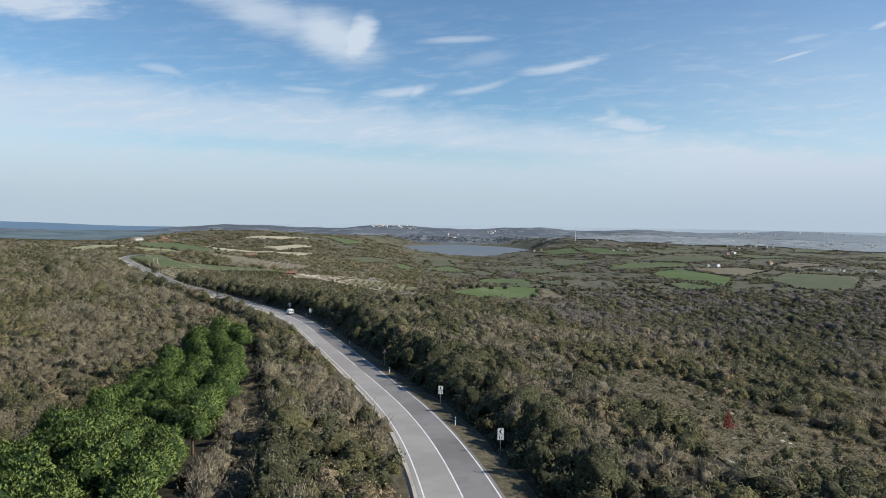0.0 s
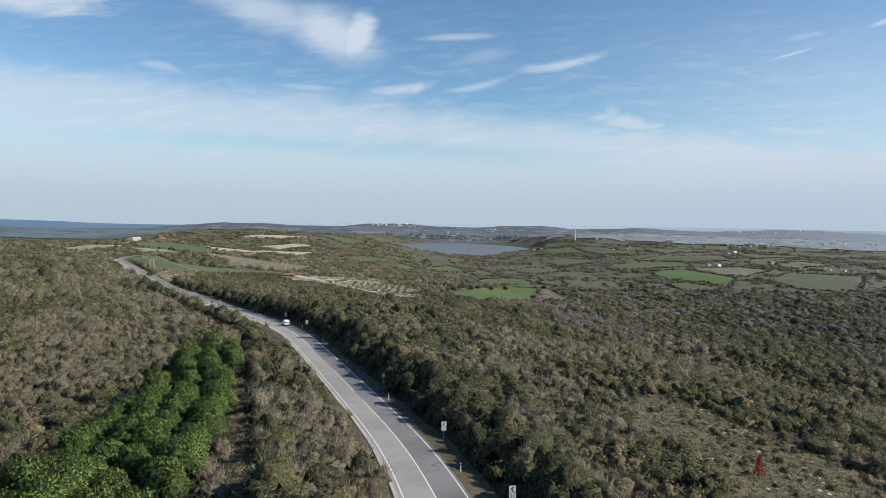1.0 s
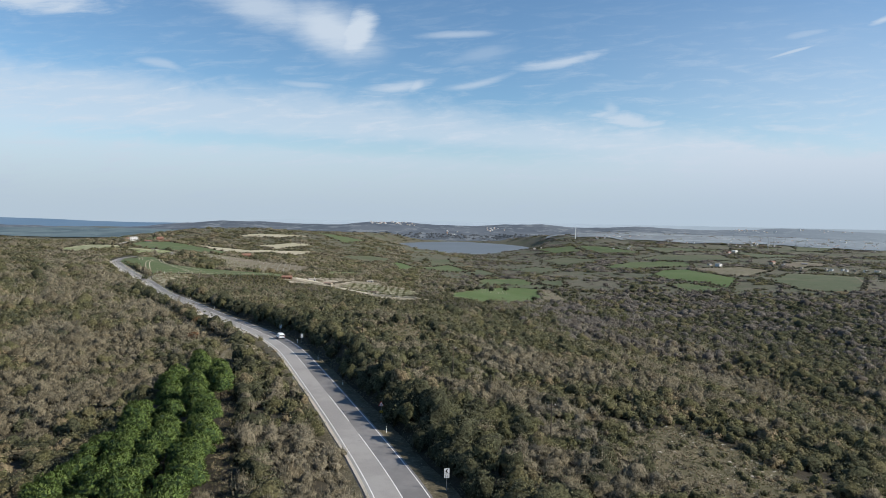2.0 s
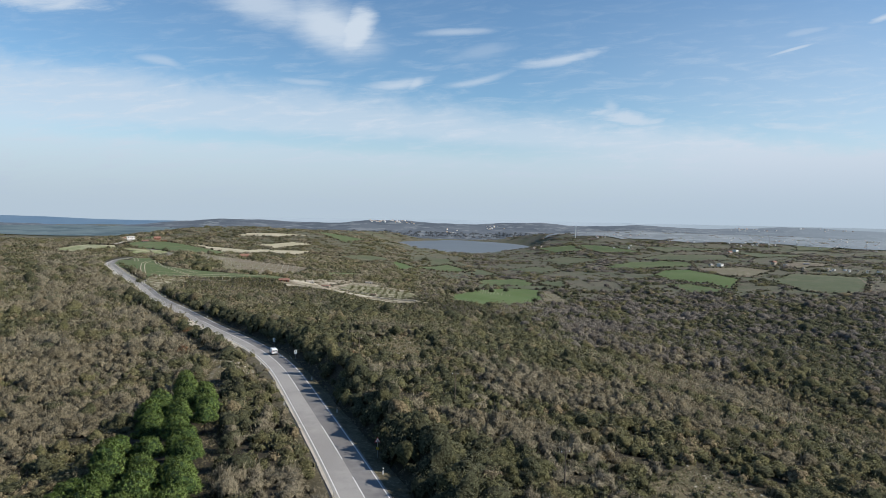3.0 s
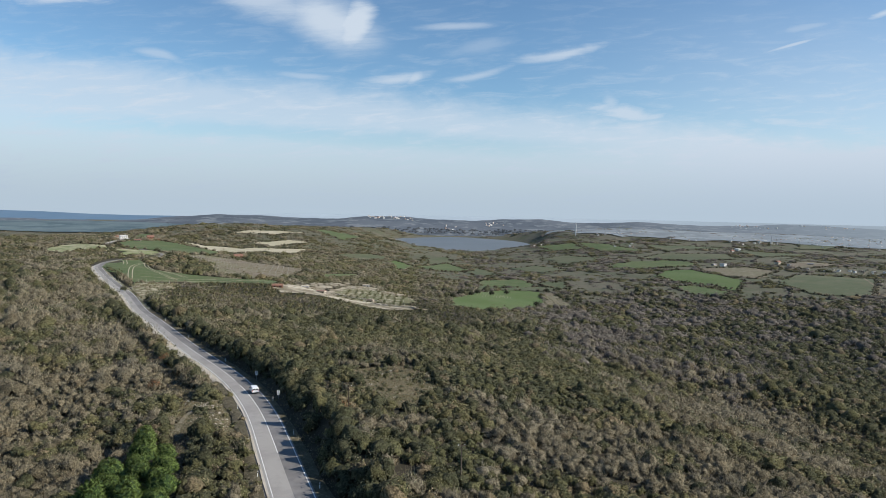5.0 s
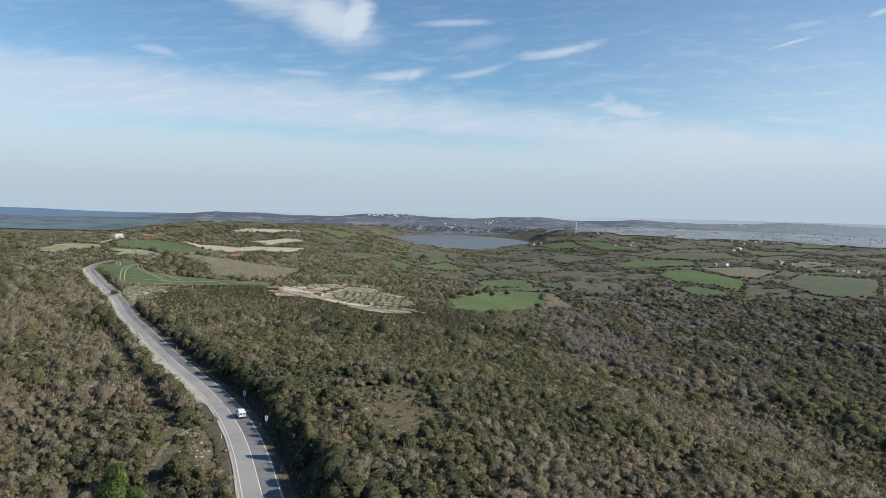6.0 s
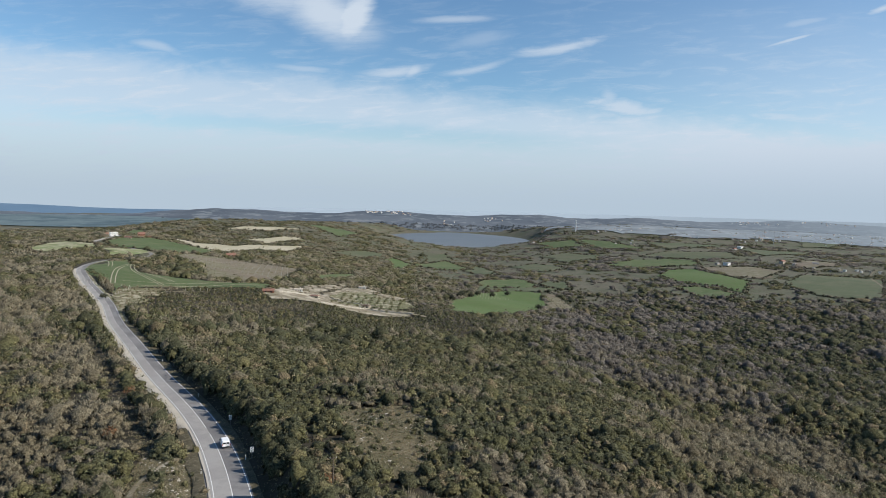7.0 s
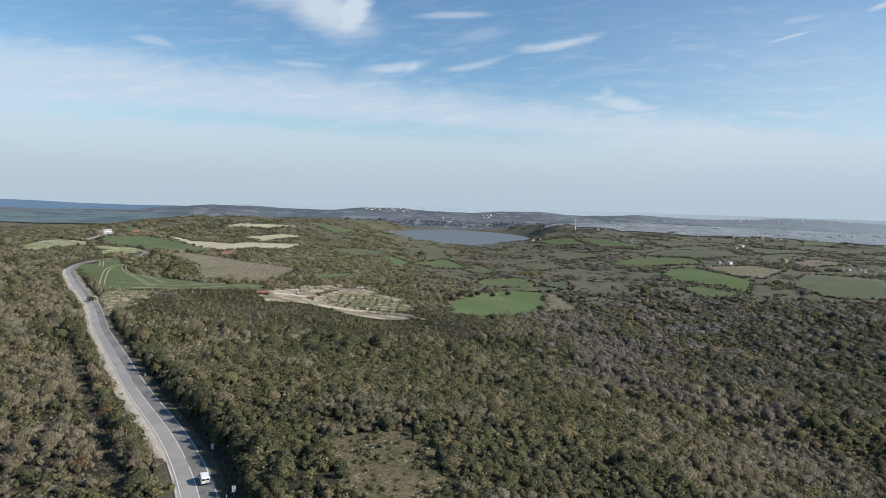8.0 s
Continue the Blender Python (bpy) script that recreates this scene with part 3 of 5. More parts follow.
road = tagged(new("road"), "two-lane grey asphalt country road with white lines", "road", kind="structure")
ribbon("lane", [-3.95, -2, 0.05], [0.0, 0.03, 0.06], ASPHALT_OLD, road, -400)["label"] = "worn pale grey asphalt lane"
ribbon("lane", [0.05, 2, 3.85], [0.06, 0.03, 0.0], ASPHALT_DARK, road, -400)["label"] = "darker grey asphalt lane"
ribbon("shoulder", [-4.4, -4.1, -3.85], [-0.06, -0.03, -0.008], GRAVEL, road, -400, 262, wobble=0.05)["label"] = "narrow pale gravel shoulder"
ribbon("drain", [-4.72, -4.68, -4.44, -4.38], [-0.02, -0.22, -0.22, -0.06], ASPHALT_DARK, road, -400, 262)["label"] = "dark open drain along the shoulder"
ribbon("shoulder", [-7.4, -6.2, -4.7], [-0.3, 0.0, -0.02], VERGE, road, -400, 262, wobble=0.3)["label"] = "dry grassy edge behind the drain"
ribbon("shoulder", [-6.9, -5.6, -3.9], [-0.6, -0.06, -0.008], GRAVEL, road, 258, wobble=0.3)["label"] = "wide pale gravel shoulder"
ribbon("shoulder", [3.8, 4.7, 7.4], [-0.008, -0.06, -0.5], VERGE, road, -400, 452, wobble=0.25)["label"] = "dry grassy verge"
ribbon("shoulder", [3.8, 4.7, 6.4], [-0.008, -0.06, -0.4], GROUND_COVER["drygrass"], road, 450, wobble=0.4)["label"] = "pale grassy verge"
ribbon("edge_line", [-3.52, -3.37], [0.012, 0.014], PAINT, road, -100, 720)
ribbon("edge_line", [3.37, 3.52], [0.013, 0.011], PAINT, road, -100, 720)
for a, b in [(-100, 134), (141, 164), (188, 254), (258, 330)]:
    ribbon("centre_line", [-0.08, 0.08], [0.066, 0.066], PAINT, road, a, b)
for k in range(22):
    ribbon("centre_line", [-0.08, 0.08], [0.066, 0.066], PAINT, road, 338 + 16 * k, 344.5 + 16 * k)


# ---- scrub and woods ----
rng = np.random.default_rng(7)
ICO_V = np.array([v.normalized() for v in map(Vector, [(0, 0, 1), (0.894, 0, 0.447), (0.276, 0.851, 0.447), (-0.724, 0.526, 0.447), (-0.724, -0.526, 0.447), (0.276, -0.851, 0.447), (0.724, 0.526, -0.447), (-0.276, 0.851, -0.447), (-0.894, 0, -0.447), (-0.276, -0.851, -0.447), (0.724, -0.526, -0.447), (0, 0, -1)])])
ICO_F = np.array([(0, 1, 2), (0, 2, 3), (0, 3, 4), (0, 4, 5), (0, 5, 1), (1, 6, 2), (2, 7, 3), (3, 8, 4), (4, 9, 5), (5, 10, 1)])


def unit(v):
    return v / np.maximum(np.linalg.norm(v, axis=-1, keepdims=True), 1e-6)


def crown_dirs(n, k, low=-0.15):
    d = rng.normal(size=(n, k, 3))
    d = unit(d)
    d[..., 2] = np.abs(d[..., 2]) * (1 - low) + low
    return unit(d)


def lumps(d, seed):
    """Uneven outline: a few bulges whose places differ from bush to bush."""
    p = seed[:, None]
    return 1 + 0.2 * np.sin(3.1 * d[..., 0] + p) * np.sin(2.7 * d[..., 1] + 1.7 * p) + 0.16 * np.sin(6.3 * d[..., 1] + 4.4 * d[..., 2] + 2.3 * p)


def leaf_soup(base, radius, height, k, size, slim=0.5, shake=0.45):
    """Corners of k leaf sprays (a triangle each) over every crown."""
    n = len(base)
    d = crown_dirs(n, k)
    shell = lumps(d, base[:, 0] * 3.7 + base[:, 1]) * rng.uniform(0.72, 1.1, (n, k))
    pos = base[:, None] + d * np.stack([radius, radius, height], -1)[:, None] * shell[..., None]
    pos[..., 2] += 0.12 * height[:, None]
    normal = unit(outward(d, radius, height) + rng.normal(size=d.shape) * shake)
    t1 = unit(np.cross(normal, rng.normal(size=d.shape)))
    t2 = np.cross(normal, t1)
    s = (size * rng.uniform(0.6, 1.4, (n, k)))[..., None]
    return np.stack([pos + t1 * s, pos - t1 * s * 0.6 + t2 * s * slim, pos - t1 * s * 0.6 - t2 * s * slim], 2).reshape(-1, 3)


def outward(d, radius, height):
    out = d.copy()
    out[..., 2] *= (radius / np.maximum(height, 0.05))[:, None]
    return unit(out)


def crown_normals(v, base, radius, height, k, share=0.5):
    """Normals for the leaves of crowns: partly those of the leaf, mostly those of the rounded crown that it grows on."""
    tri = v.reshape(-1, 3, 3)
    face = unit(np.cross(tri[:, 1] - tri[:, 0], tri[:, 2] - tri[:, 0]))
    foot, scale = np.repeat(base, k, 0), np.repeat(np.stack([radius, radius, height], -1), k, 0)
    round_ = unit((tri.mean(1) - foot) / scale ** 2 * radius.mean() + np.array([0, 0, 0.12]))
    face = face * np.where((face * round_).sum(-1) < 0, -1.0, 1.0)[:, None]
    return np.repeat(unit(round_ * share + face * (1 - share)), 3, 0)


def twig_soup(base, radius, height, k, width):
    """Corners of k upright twigs over every bare bush."""
    n = len(base)
    d = crown_dirs(n, k, 0.1)
    scale = np.stack([radius, radius, height], -1)[:, None]
    shell = (lumps(d, base[:, 0] * 2.9 + base[:, 1]) * rng.uniform(0.8, 1.15, (n, k)))[..., None]
    tip = base[:, None] + d * scale * shell + rng.normal(size=d.shape) * 0.08 * radius[:, None, None]
    tip[..., 2] += 0.12 * height[:, None]
    root = base[:, None] + d * scale * shell * rng.uniform(0.6, 0.9, (n, k, 1)) + rng.normal(size=d.shape) * 0.1 * radius[:, None, None]
    # twigs stand up more than they spread
    root[..., :2] = root[..., :2] * 0.8 + tip[..., :2] * 0.2
    side = unit(np.cross(tip - root, rng.normal(size=d.shape))) * width * rng.uniform(0.6, 1.5, (n, k, 1))
    turned = (np.cross(2 * side, tip - root) * d).sum(-1, keepdims=True) < 0
    side = np.where(turned, -side, side)
    return np.stack([root - side, root + side, tip], 2).reshape(-1, 3)


def finer(v, f):
    """Each triangle cut into four, on the unit ball."""
    v, out, mid = [Vector(p) for p in v], [], {}
    def half(a, b):
        key = (min(a, b), max(a, b))
        if key not in mid:
            mid[key] = len(v)
            v.append((v[a] + v[b]).normalized())
        return mid[key]
    for a, b, c in f:
        ab, bc, ca = half(a, b), half(b, c), half(c, a)
        out += [(a, ab, ca), (b, bc, ab), (c, ca, bc), (ab, bc, ca)]
    return np.array(v), np.array(out)


DOME_V, DOME_F = finer(ICO_V, [tuple(int(i) for i in t) for t in ICO_F])
FULL_V, FULL_F = finer(DOME_V, [tuple(int(i) for i in t) for t in DOME_F])


def cores(base, radius, height, fill, fine=False, wild=0.2):
    v0, f0 = ((ICO_V, ICO_F), (DOME_V, DOME_F), (FULL_V, FULL_F))[int(fine)]
    n = len(base)
    lobes = lumps(np.repeat(v0[None], n, 0), base[:, 0] * 3.7 + base[:, 1])[..., None] if fine else 1.0
    v = v0[None] * np.stack([radius, radius, height], -1)[:, None] * fill * lobes * rng.uniform(1 - wild, 1 + wild, (n, len(v0), 1))
    v = v + base[:, None]
    f = f0[None] + len(v0) * np.arange(n)[:, None, None]
    return v.reshape(-1, 3), f.reshape(-1, 3)


def road_gap(x, y):
    """Distance to the road's middle line, minus on its left."""
    best, side = np.full(x.shape, 1e9), np.zeros(x.shape)
    pts = ROAD_LINE[::3]
    ways = road_side[::3]
    for p, w in zip(pts, ways):
        d = np.hypot(x - p[0], y - p[1])
        near = d < best
        side = np.where(near, (x - p[0]) * w[0] + (y - p[1]) * w[1], side)
        best = np.where(near, d, best)
    return np.where(side < 0, -best, best)


LANE = np.array([(-14, 40), (-25, 92), (-44, 153), (-60, 205), (-74, 245), (-92, 276), (-126, 332), (-190, 438)], float)


def lane_gap(x, y):
    out = np.full(x.shape, 1e9)
    for a, b in zip(LANE[:-1], LANE[1:]):
        t = np.clip(((x - a[0]) * (b - a)[0] + (y - a[1]) * (b - a)[1]) / ((b - a) @ (b - a)), 0, 1)
        out = np.minimum(out, np.hypot(x - a[0] - t * (b - a)[0], y - a[1] - t * (b - a)[1]))
    return out


GARDEN_VIEW = [(-238, 545), (-196, 492), (-60, 500), (10, 540), (60, 720), (0, 900), (-120, 900), (-170, 760), (-236, 640)]


def lane_right(x, y):
    """Plus on the right of the old lane."""
    return x - np.interp(y, LANE[:, 1], LANE[:, 0])


PINE_PLOT = [(-15, 36), (-19, 51), (-23, 64), (-29, 89), (-36, 124), (-47, 161), (-59, 196), (-66, 196), (-61, 162), (-54, 131), (-55, 114), (-49, 93), (-46, 80), (-44, 67), (-40, 50), (-37, 36)]


# wide stands: leafless growth down the spur and by the road, evergreens across the valley side
STANDS = [
    (0.5, [(151, 855), (208, 813), (197, 595), (172, 392), (175, 297), (110, 180), (71, 141), (42, 132), (39, 152), (50, 225), (86, 511)]),
    (0.5, [(3, 50), (8, 79), (16, 90), (26, 84), (26, 60), (21, 40)]),
    (-0.12, [(306, 831), (452, 908), (525, 832), (300, 430), (186, 315), (187, 392), (233, 567)]),
    (0.3, [(-181, 310), (-183, 364), (-109, 274), (-75, 172), (-70, 100), (-100, 120)]),
    (0.25, [(-408, 661), (-304, 570), (-182, 408), (-183, 364), (-222, 373)]),
    (-0.42, [(-42, 212), (-10, 196), (50, 250), (60, 330), (-30, 345), (-62, 300)]),
    (-0.45, [(-360, 870), (-356, 961), (-284, 880), (-233, 752), (-259, 730), (-289, 738)]),
]


def stand_of(x, y):
    """How much more (or less) leafless growth there is, by stands with uneven borders."""
    u, v = x + 9 * roll(x, y, 17, 2), y + 14 * roll(x, y, 23, 5)
    return sum(share * inside(u, v, poly) for share, poly in STANDS)


def scatter(step, near, far):
    """Places for bushes on a shaken grid, between two distances from the flight line, kept off fields, road and water."""
    ys = np.arange(12, far + 130, step)
    out = []
    for y in ys:
        half = 0.67 * y + 26
        xs = np.arange(-half, half, step)
        out.append(np.stack([xs, np.full(xs.shape, y)], -1))
    p = np.concatenate(out)
    p = p + rng.uniform(-0.46, 0.46, p.shape) * step
    x, y = p.T
    dist = np.hypot(x + 0.06 * np.clip(y, 0, 100), y - np.clip(y, 0, 100))
    dist = np.maximum(dist, 60 + 0.42 * (y - 60))
    keep = (dist >= near) & (dist < far)
    p, x, y, dist = p[keep], x[keep], y[keep], dist[keep]
    keep = np.ones(len(p), bool)
    if near < 1700:
        gap = road_gap(x, y)
        keep &= (gap > np.where(y < 285, 8.2, 7.6) + step * 0.25) | (gap < -(np.where(y < 240, 5.7, 7.2) + step * 0.25))
        keep &= ~inside(x, y, PINE_PLOT)
        if near < 330:
            # gaps between the thickets
            keep &= (roll(x, y, 6.5, 9) < 0.42) | (rng.random(len(p)) < 0.35)
        if near < 500:
            keep &= lane_gap(x, y) > 2.1
        for poly in CLEARINGS:
            keep &= ~(inside(x, y, poly) & (rng.random(len(p)) < 0.52))
    for _, _, cover_name, poly in FIELDS:
        keep &= ~(inside(x, y, poly) & (rng.random(len(p)) < (0.8 if cover_name == "dirt" else 1.0)))
    keep &= (land(x, y) > -3) & ((x > -620) | (y < 2250))
    # open farmland away from the scrubby ridge: bushes stand in hedges and copses only
    open_land = ramp(y, 780, 1150) * ramp(x, -150, 60) + ramp(y, 1500, 2000)
    copse = roll(x, y, 90, 3) + 0.6 * roll(x, y, 33, 8)
    keep &= (copse > 0.12) | (rng.random(len(p)) > 0.93 * np.clip(open_land, 0, 1))
    return p[keep], dist[keep]


soups = {k: [] for k in LEAF}
mounds = {k: [] for k in LEAF}
# step, from, to, sprays, spray size, crown radius, height by radius
BANDS = [(1.95, 0, 92, 84, 0.165, 1.3, 0.95), (2.1, 92, 140, 50, 0.215, 1.4, 0.95), (2.35, 140, 200, 28, 0.31, 1.55, 0.95), (2.75, 200, 330, 18, 0.42, 1.8, 0.95), (3.5, 330, 620, 14, 0.55, 2.15, 1.05), (5.4, 620, 1100, 9, 0.85, 3.0, 0.8), (10.0, 1100, 2300, 6, 1.5, 5.2, 0.4), (20, 2300, 3150, 4, 2.6, 9.0, 0.2)]
for step, near, far, k, size, radius, flat in BANDS:
    p, dist = scatter(step, near, far)
    x, y = p.T
    n = len(p)
    big = np.clip(rng.lognormal(-0.03, 0.36 if near < 330 else 0.46, n), 0.45, 1.6 if near < 200 else 2.3)
    big *= 1 + 0.22 * roll(x, y, 20, 1)
    shady, tall = np.zeros(n, bool), 1.0
    if near >= 330:
        # low growth before the pastures inside the bend
        big *= 1 - 0.5 * (x < -385) * (y > 780) * (y < 1010)
    if 600 < near < 1000:
        big *= 1 - 0.4 * inside(x, y, GARDEN_VIEW)
    if near < 600:
        # tall dense growth in the shade along the road's right side
        gap = road_gap(x, y)
        big *= 1 + 0.25 * ((gap > 7) & (gap < 20)) * (1 - ramp(gap, 13, 20)) * (1 - 0.5 * ramp(y, 280, 330))
        # and beside the old lane through the scrub
        big *= 1 + 0.6 * (gap < 0) * (lane_gap(x, y) < 5.5) * (lane_right(x, y) > 0)
        # lower growth in front of the gardens, and on the stony slope beside the clearing
        big *= 1 - 0.6 * inside(x, y, GARDEN_VIEW)
        for *_, poly in [f for f in FIELDS if f[2] == "dirt"]:
            big *= 1 - 0.5 * inside(x, y, poly)
        for poly in CLEARINGS:
            big *= 1 - 0.55 * inside(x, y, poly)
        tall = 1 + np.where(y < 330, 0.3, 0.28) * ((gap > 7) & (gap < 15))
        shady = ((gap > 7) & (gap < 16) & (y < 400)) | ((gap < 0) & (lane_gap(x, y) < 6.5) & (lane_right(x, y) > 0))
    r = radius * big
    h = r * rng.uniform(0.6, 1.3, n) * flat * tall
    base = np.c_[x, y, ground_at(x, y) + 0.25 * h]
    # kinds of bush change over wide patches and from bush to bush
    patch = roll(x, y, 38, 4) + 0.7 * roll(x, y, 14, 6)
    pick = np.clip(0.55 * rng.random(n) + 0.45 * (0.5 + 0.55 * roll(x, y, 7, 11)), 0, 0.999)
    bare_share = np.clip(0.32 - 0.1 * (x > np.interp(y, SPINE_Y, SPINE_X)) * (y < 700) + 1.25 * patch + 0.16 * (x < np.interp(y, SPINE_Y, SPINE_X)) + stand_of(x, y), 0.05, 0.94)
    rest = (1 - bare_share)
    kind = np.where(pick < bare_share, 0, np.where(pick < bare_share + rest * 0.52, 1, np.where(pick < bare_share + rest * 0.68, 2, 3)))
    # evergreens close ranks along the road and the lane
    kind = np.where(shady & (kind != 2) & (rng.random(n) < np.where(gap > 0, 0.9, 0.45) if near < 600 else shady), np.where(rng.random(n) < 0.3, 1, 2), kind)
    # leafless tall woods take over from the scrub in the valley and beyond
    woods = ramp(y, 330, 620) * ramp(x, -60, 140)
    kind = np.where((kind == 0) & (rng.random(n) < woods), 4, kind)
    kind = np.where(((kind == 1) | (kind == 3)) & (rng.random(n) < 0.45 * woods), np.where(rng.random(n) < 0.55, 4, 2), kind)
    kind = np.where((stand_of(x, y) < -0.1) & (rng.random(n) < 0.3), 2, kind)
    # evergreens close ranks on the slope between the knoll and the valley
    belt = ramp(y, 300, 380) * (1 - ramp(y, 680, 760)) * ramp(x, -130, -80) * (1 - ramp(x, 40, 100))
    kind = np.where((rng.random(n) < 0.62 * belt) & (kind != 2), np.where(rng.random(n) < 0.5, 1, 2), kind)
    # single old evergreens stand above the rest
    old = rng.random(n) < (0.04 if near < 1100 else 0.02)
    kind = np.where(old & (kind != 4), 2, kind)
    h = h * np.where(old, 1.3, 1.0)
    r = r * np.where(old, 1.15, 1.0)
    if near < 600:
        # no crown reaches over the road
        r = np.minimum(r, np.maximum((np.abs(gap) - np.where(gap > 0, 5.6, np.where(y < 240, 5.0, 5.9))) / 1.25, 0.5))
        if near < 330:
            # the old lane stays open between its bushes
            r = np.minimum(r, np.maximum((lane_gap(x, y) - 0.5) / 1.1, 0.6))
    h = np.minimum(h, 1.45 * r)
    large = big > 1.35
    close = near < 200
    for number, name in enumerate(("bare", "olive", "dark", "brown", "wood")):
        for lot, more in ((~large, 1.0), (large, 1.9)):
            s = (kind == number) & lot
            if not s.any():
                continue
            bs, rs, hs, sprays = base[s], r[s], h[s], int(k * more)
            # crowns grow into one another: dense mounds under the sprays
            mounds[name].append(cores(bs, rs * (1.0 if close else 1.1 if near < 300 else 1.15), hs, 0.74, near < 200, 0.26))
            if name in ("bare", "wood") and near < 600:
                sprays = int(sprays * 1.3) + 1
                rs, hs = rs * (1 if close else 1.1), hs * (1.15 if close else 1.3)
                v = twig_soup(bs, rs, hs, sprays, size * (0.15 if close else 0.17))
            elif name in ("bare", "wood"):
                rs, hs = rs * 1.1, hs * 1.15
                v = leaf_soup(bs, rs, hs, sprays, size, 0.4, 0.8)
            else:
                rs, hs = rs * (1 if close else 1.1), hs * (1 if close else 1.1)
                v = leaf_soup(bs, rs, hs, sprays, size, 0.5, 0.45 if close else 0.7)
            soups[name].append((v, crown_normals(v, bs, rs, hs, sprays)))
WOOD_LABELS = {"bare": "leafless grey-brown thicket covering the slopes", "olive": "olive-green evergreen scrub on the slopes", "dark": "dark evergreen bushes among the scrub", "brown": "scrub with dry brown leaves", "wood": "leafless grey woods in the valley"}
for name, parts in soups.items():
    v, normals = (np.concatenate(lots) for lots in zip(*parts))
    ob = sheet("scrub", v, np.arange(len(v)).reshape(-1, 3), LEAF[name], normals=normals)
    tagged(ob, WOOD_LABELS[name], "scrub", kind="stuff")
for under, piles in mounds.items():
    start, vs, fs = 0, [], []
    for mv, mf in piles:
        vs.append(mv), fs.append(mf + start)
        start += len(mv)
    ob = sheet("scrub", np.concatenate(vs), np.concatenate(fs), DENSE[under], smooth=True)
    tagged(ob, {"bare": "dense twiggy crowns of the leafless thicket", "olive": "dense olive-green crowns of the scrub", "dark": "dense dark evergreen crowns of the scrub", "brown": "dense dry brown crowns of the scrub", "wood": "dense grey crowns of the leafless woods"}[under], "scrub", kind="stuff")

# low tufts on clearings and verges
tufts = {"olive": [], "brown": [], "bare": []}
for poly in CLEARINGS:
    xs, ys = zip(*poly)
    area = (max(xs) - min(xs)) * (max(ys) - min(ys))
    q = np.stack([rng.uniform(min(xs), max(xs), int(area * 3.2)), rng.uniform(min(ys), max(ys), int(area * 3.2))], -1)
    q = q[inside(q[:, 0], q[:, 1], poly)]
    for name, share in (("olive", 0.35), ("brown", 0.4), ("bare", 0.25)):
        tufts[name].append(q[rng.random(len(q)) < share])
for first, last, count, low, high in ((50, 330, 620, 5.2, 8.8), (50, 250, 200, -8.6, -7.0)):
    i = np.where((ROAD_LINE[:, 1] > first) & (ROAD_LINE[:, 1] < last))[0]
    i = rng.choice(i, count)
    q = ROAD_LINE[i] + road_side[i] * rng.uniform(low, high, (count, 1)) + rng.normal(size=(count, 2)) * 0.7
    for k, name in enumerate(tufts):
        tufts[name].append(q[k::3])
for name, piles in tufts.items():
    q = np.concatenate(piles)
    lane_at = rng.random((900, 1)) * (len(LANE) - 1.001)
    i = lane_at.astype(int)[:, 0]
    q = np.r_[q, LANE[i] + (LANE[i + 1] - LANE[i]) * (lane_at - i[:, None]) + rng.normal(size=(900, 2)) * 1.3]
    r = rng.lognormal(-1.0, 0.4, len(q))
    v = leaf_soup(np.c_[q, ground_at(*q.T) + 0.05], r, r * rng.uniform(0.5, 1.1, len(q)), 9, 0.17, 0.3)
    tagged(sheet("grass_tufts", v, np.arange(len(v)).reshape(-1, 3), LEAF[name]), {"olive": "green grass tufts on clearings and verges", "brown": "dry brown tufts on clearings and verges", "bare": "straw-coloured tufts on clearings and verges"}[name], "grass", kind="stuff")

# pale stones lying on the clearings
stone_v, stone_f, count = [], [], 0
for poly in CLEARINGS:
    xs, ys = zip(*poly)
    q = np.stack([rng.uniform(min(xs), max(xs), 700), rng.uniform(min(ys), max(ys), 700)], -1)
    q = q[inside(q[:, 0], q[:, 1], poly) & (roll(q[:, 0], q[:, 1], 5, 2) > -0.1)]
    r = rng.lognormal(-1.9, 0.5, len(q))
    v, f = cores(np.c_[q, ground_at(*q.T) + 0.12], r, r * 0.5, 1.0)
    stone_v.append(v), stone_f.append(f + count)
    count += len(v)
STONE = material("pale_limestone", mottled((0.48, 0.44, 0.36), (1.5, 0.4, 0.6, (0.36, 0.33, 0.27), 0.8), (8.0, 0.5, 0.65, (0.58, 0.54, 0.46), 0.6)), 0.95)
tagged(sheet("stones", np.concatenate(stone_v), np.concatenate(stone_f), STONE), "small pale stones lying on the clearings", "stones", kind="stuff")


# ---- building blocks for things ----
def plain(name, colour, rough=0.6, metal=0.0, wear=0.15, scale=3.0):
    worn = tuple(c * (1 - 2.2 * wear) for c in colour)
    pale = tuple(min(1, c * (1 + wear)) for c in colour)
    return material(name, mottled(colour, (scale, 0.42, 0.62, worn, 0.6), (scale * 6, 0.5, 0.7, pale, 0.5)), rough, metal=metal, specular=0.4)


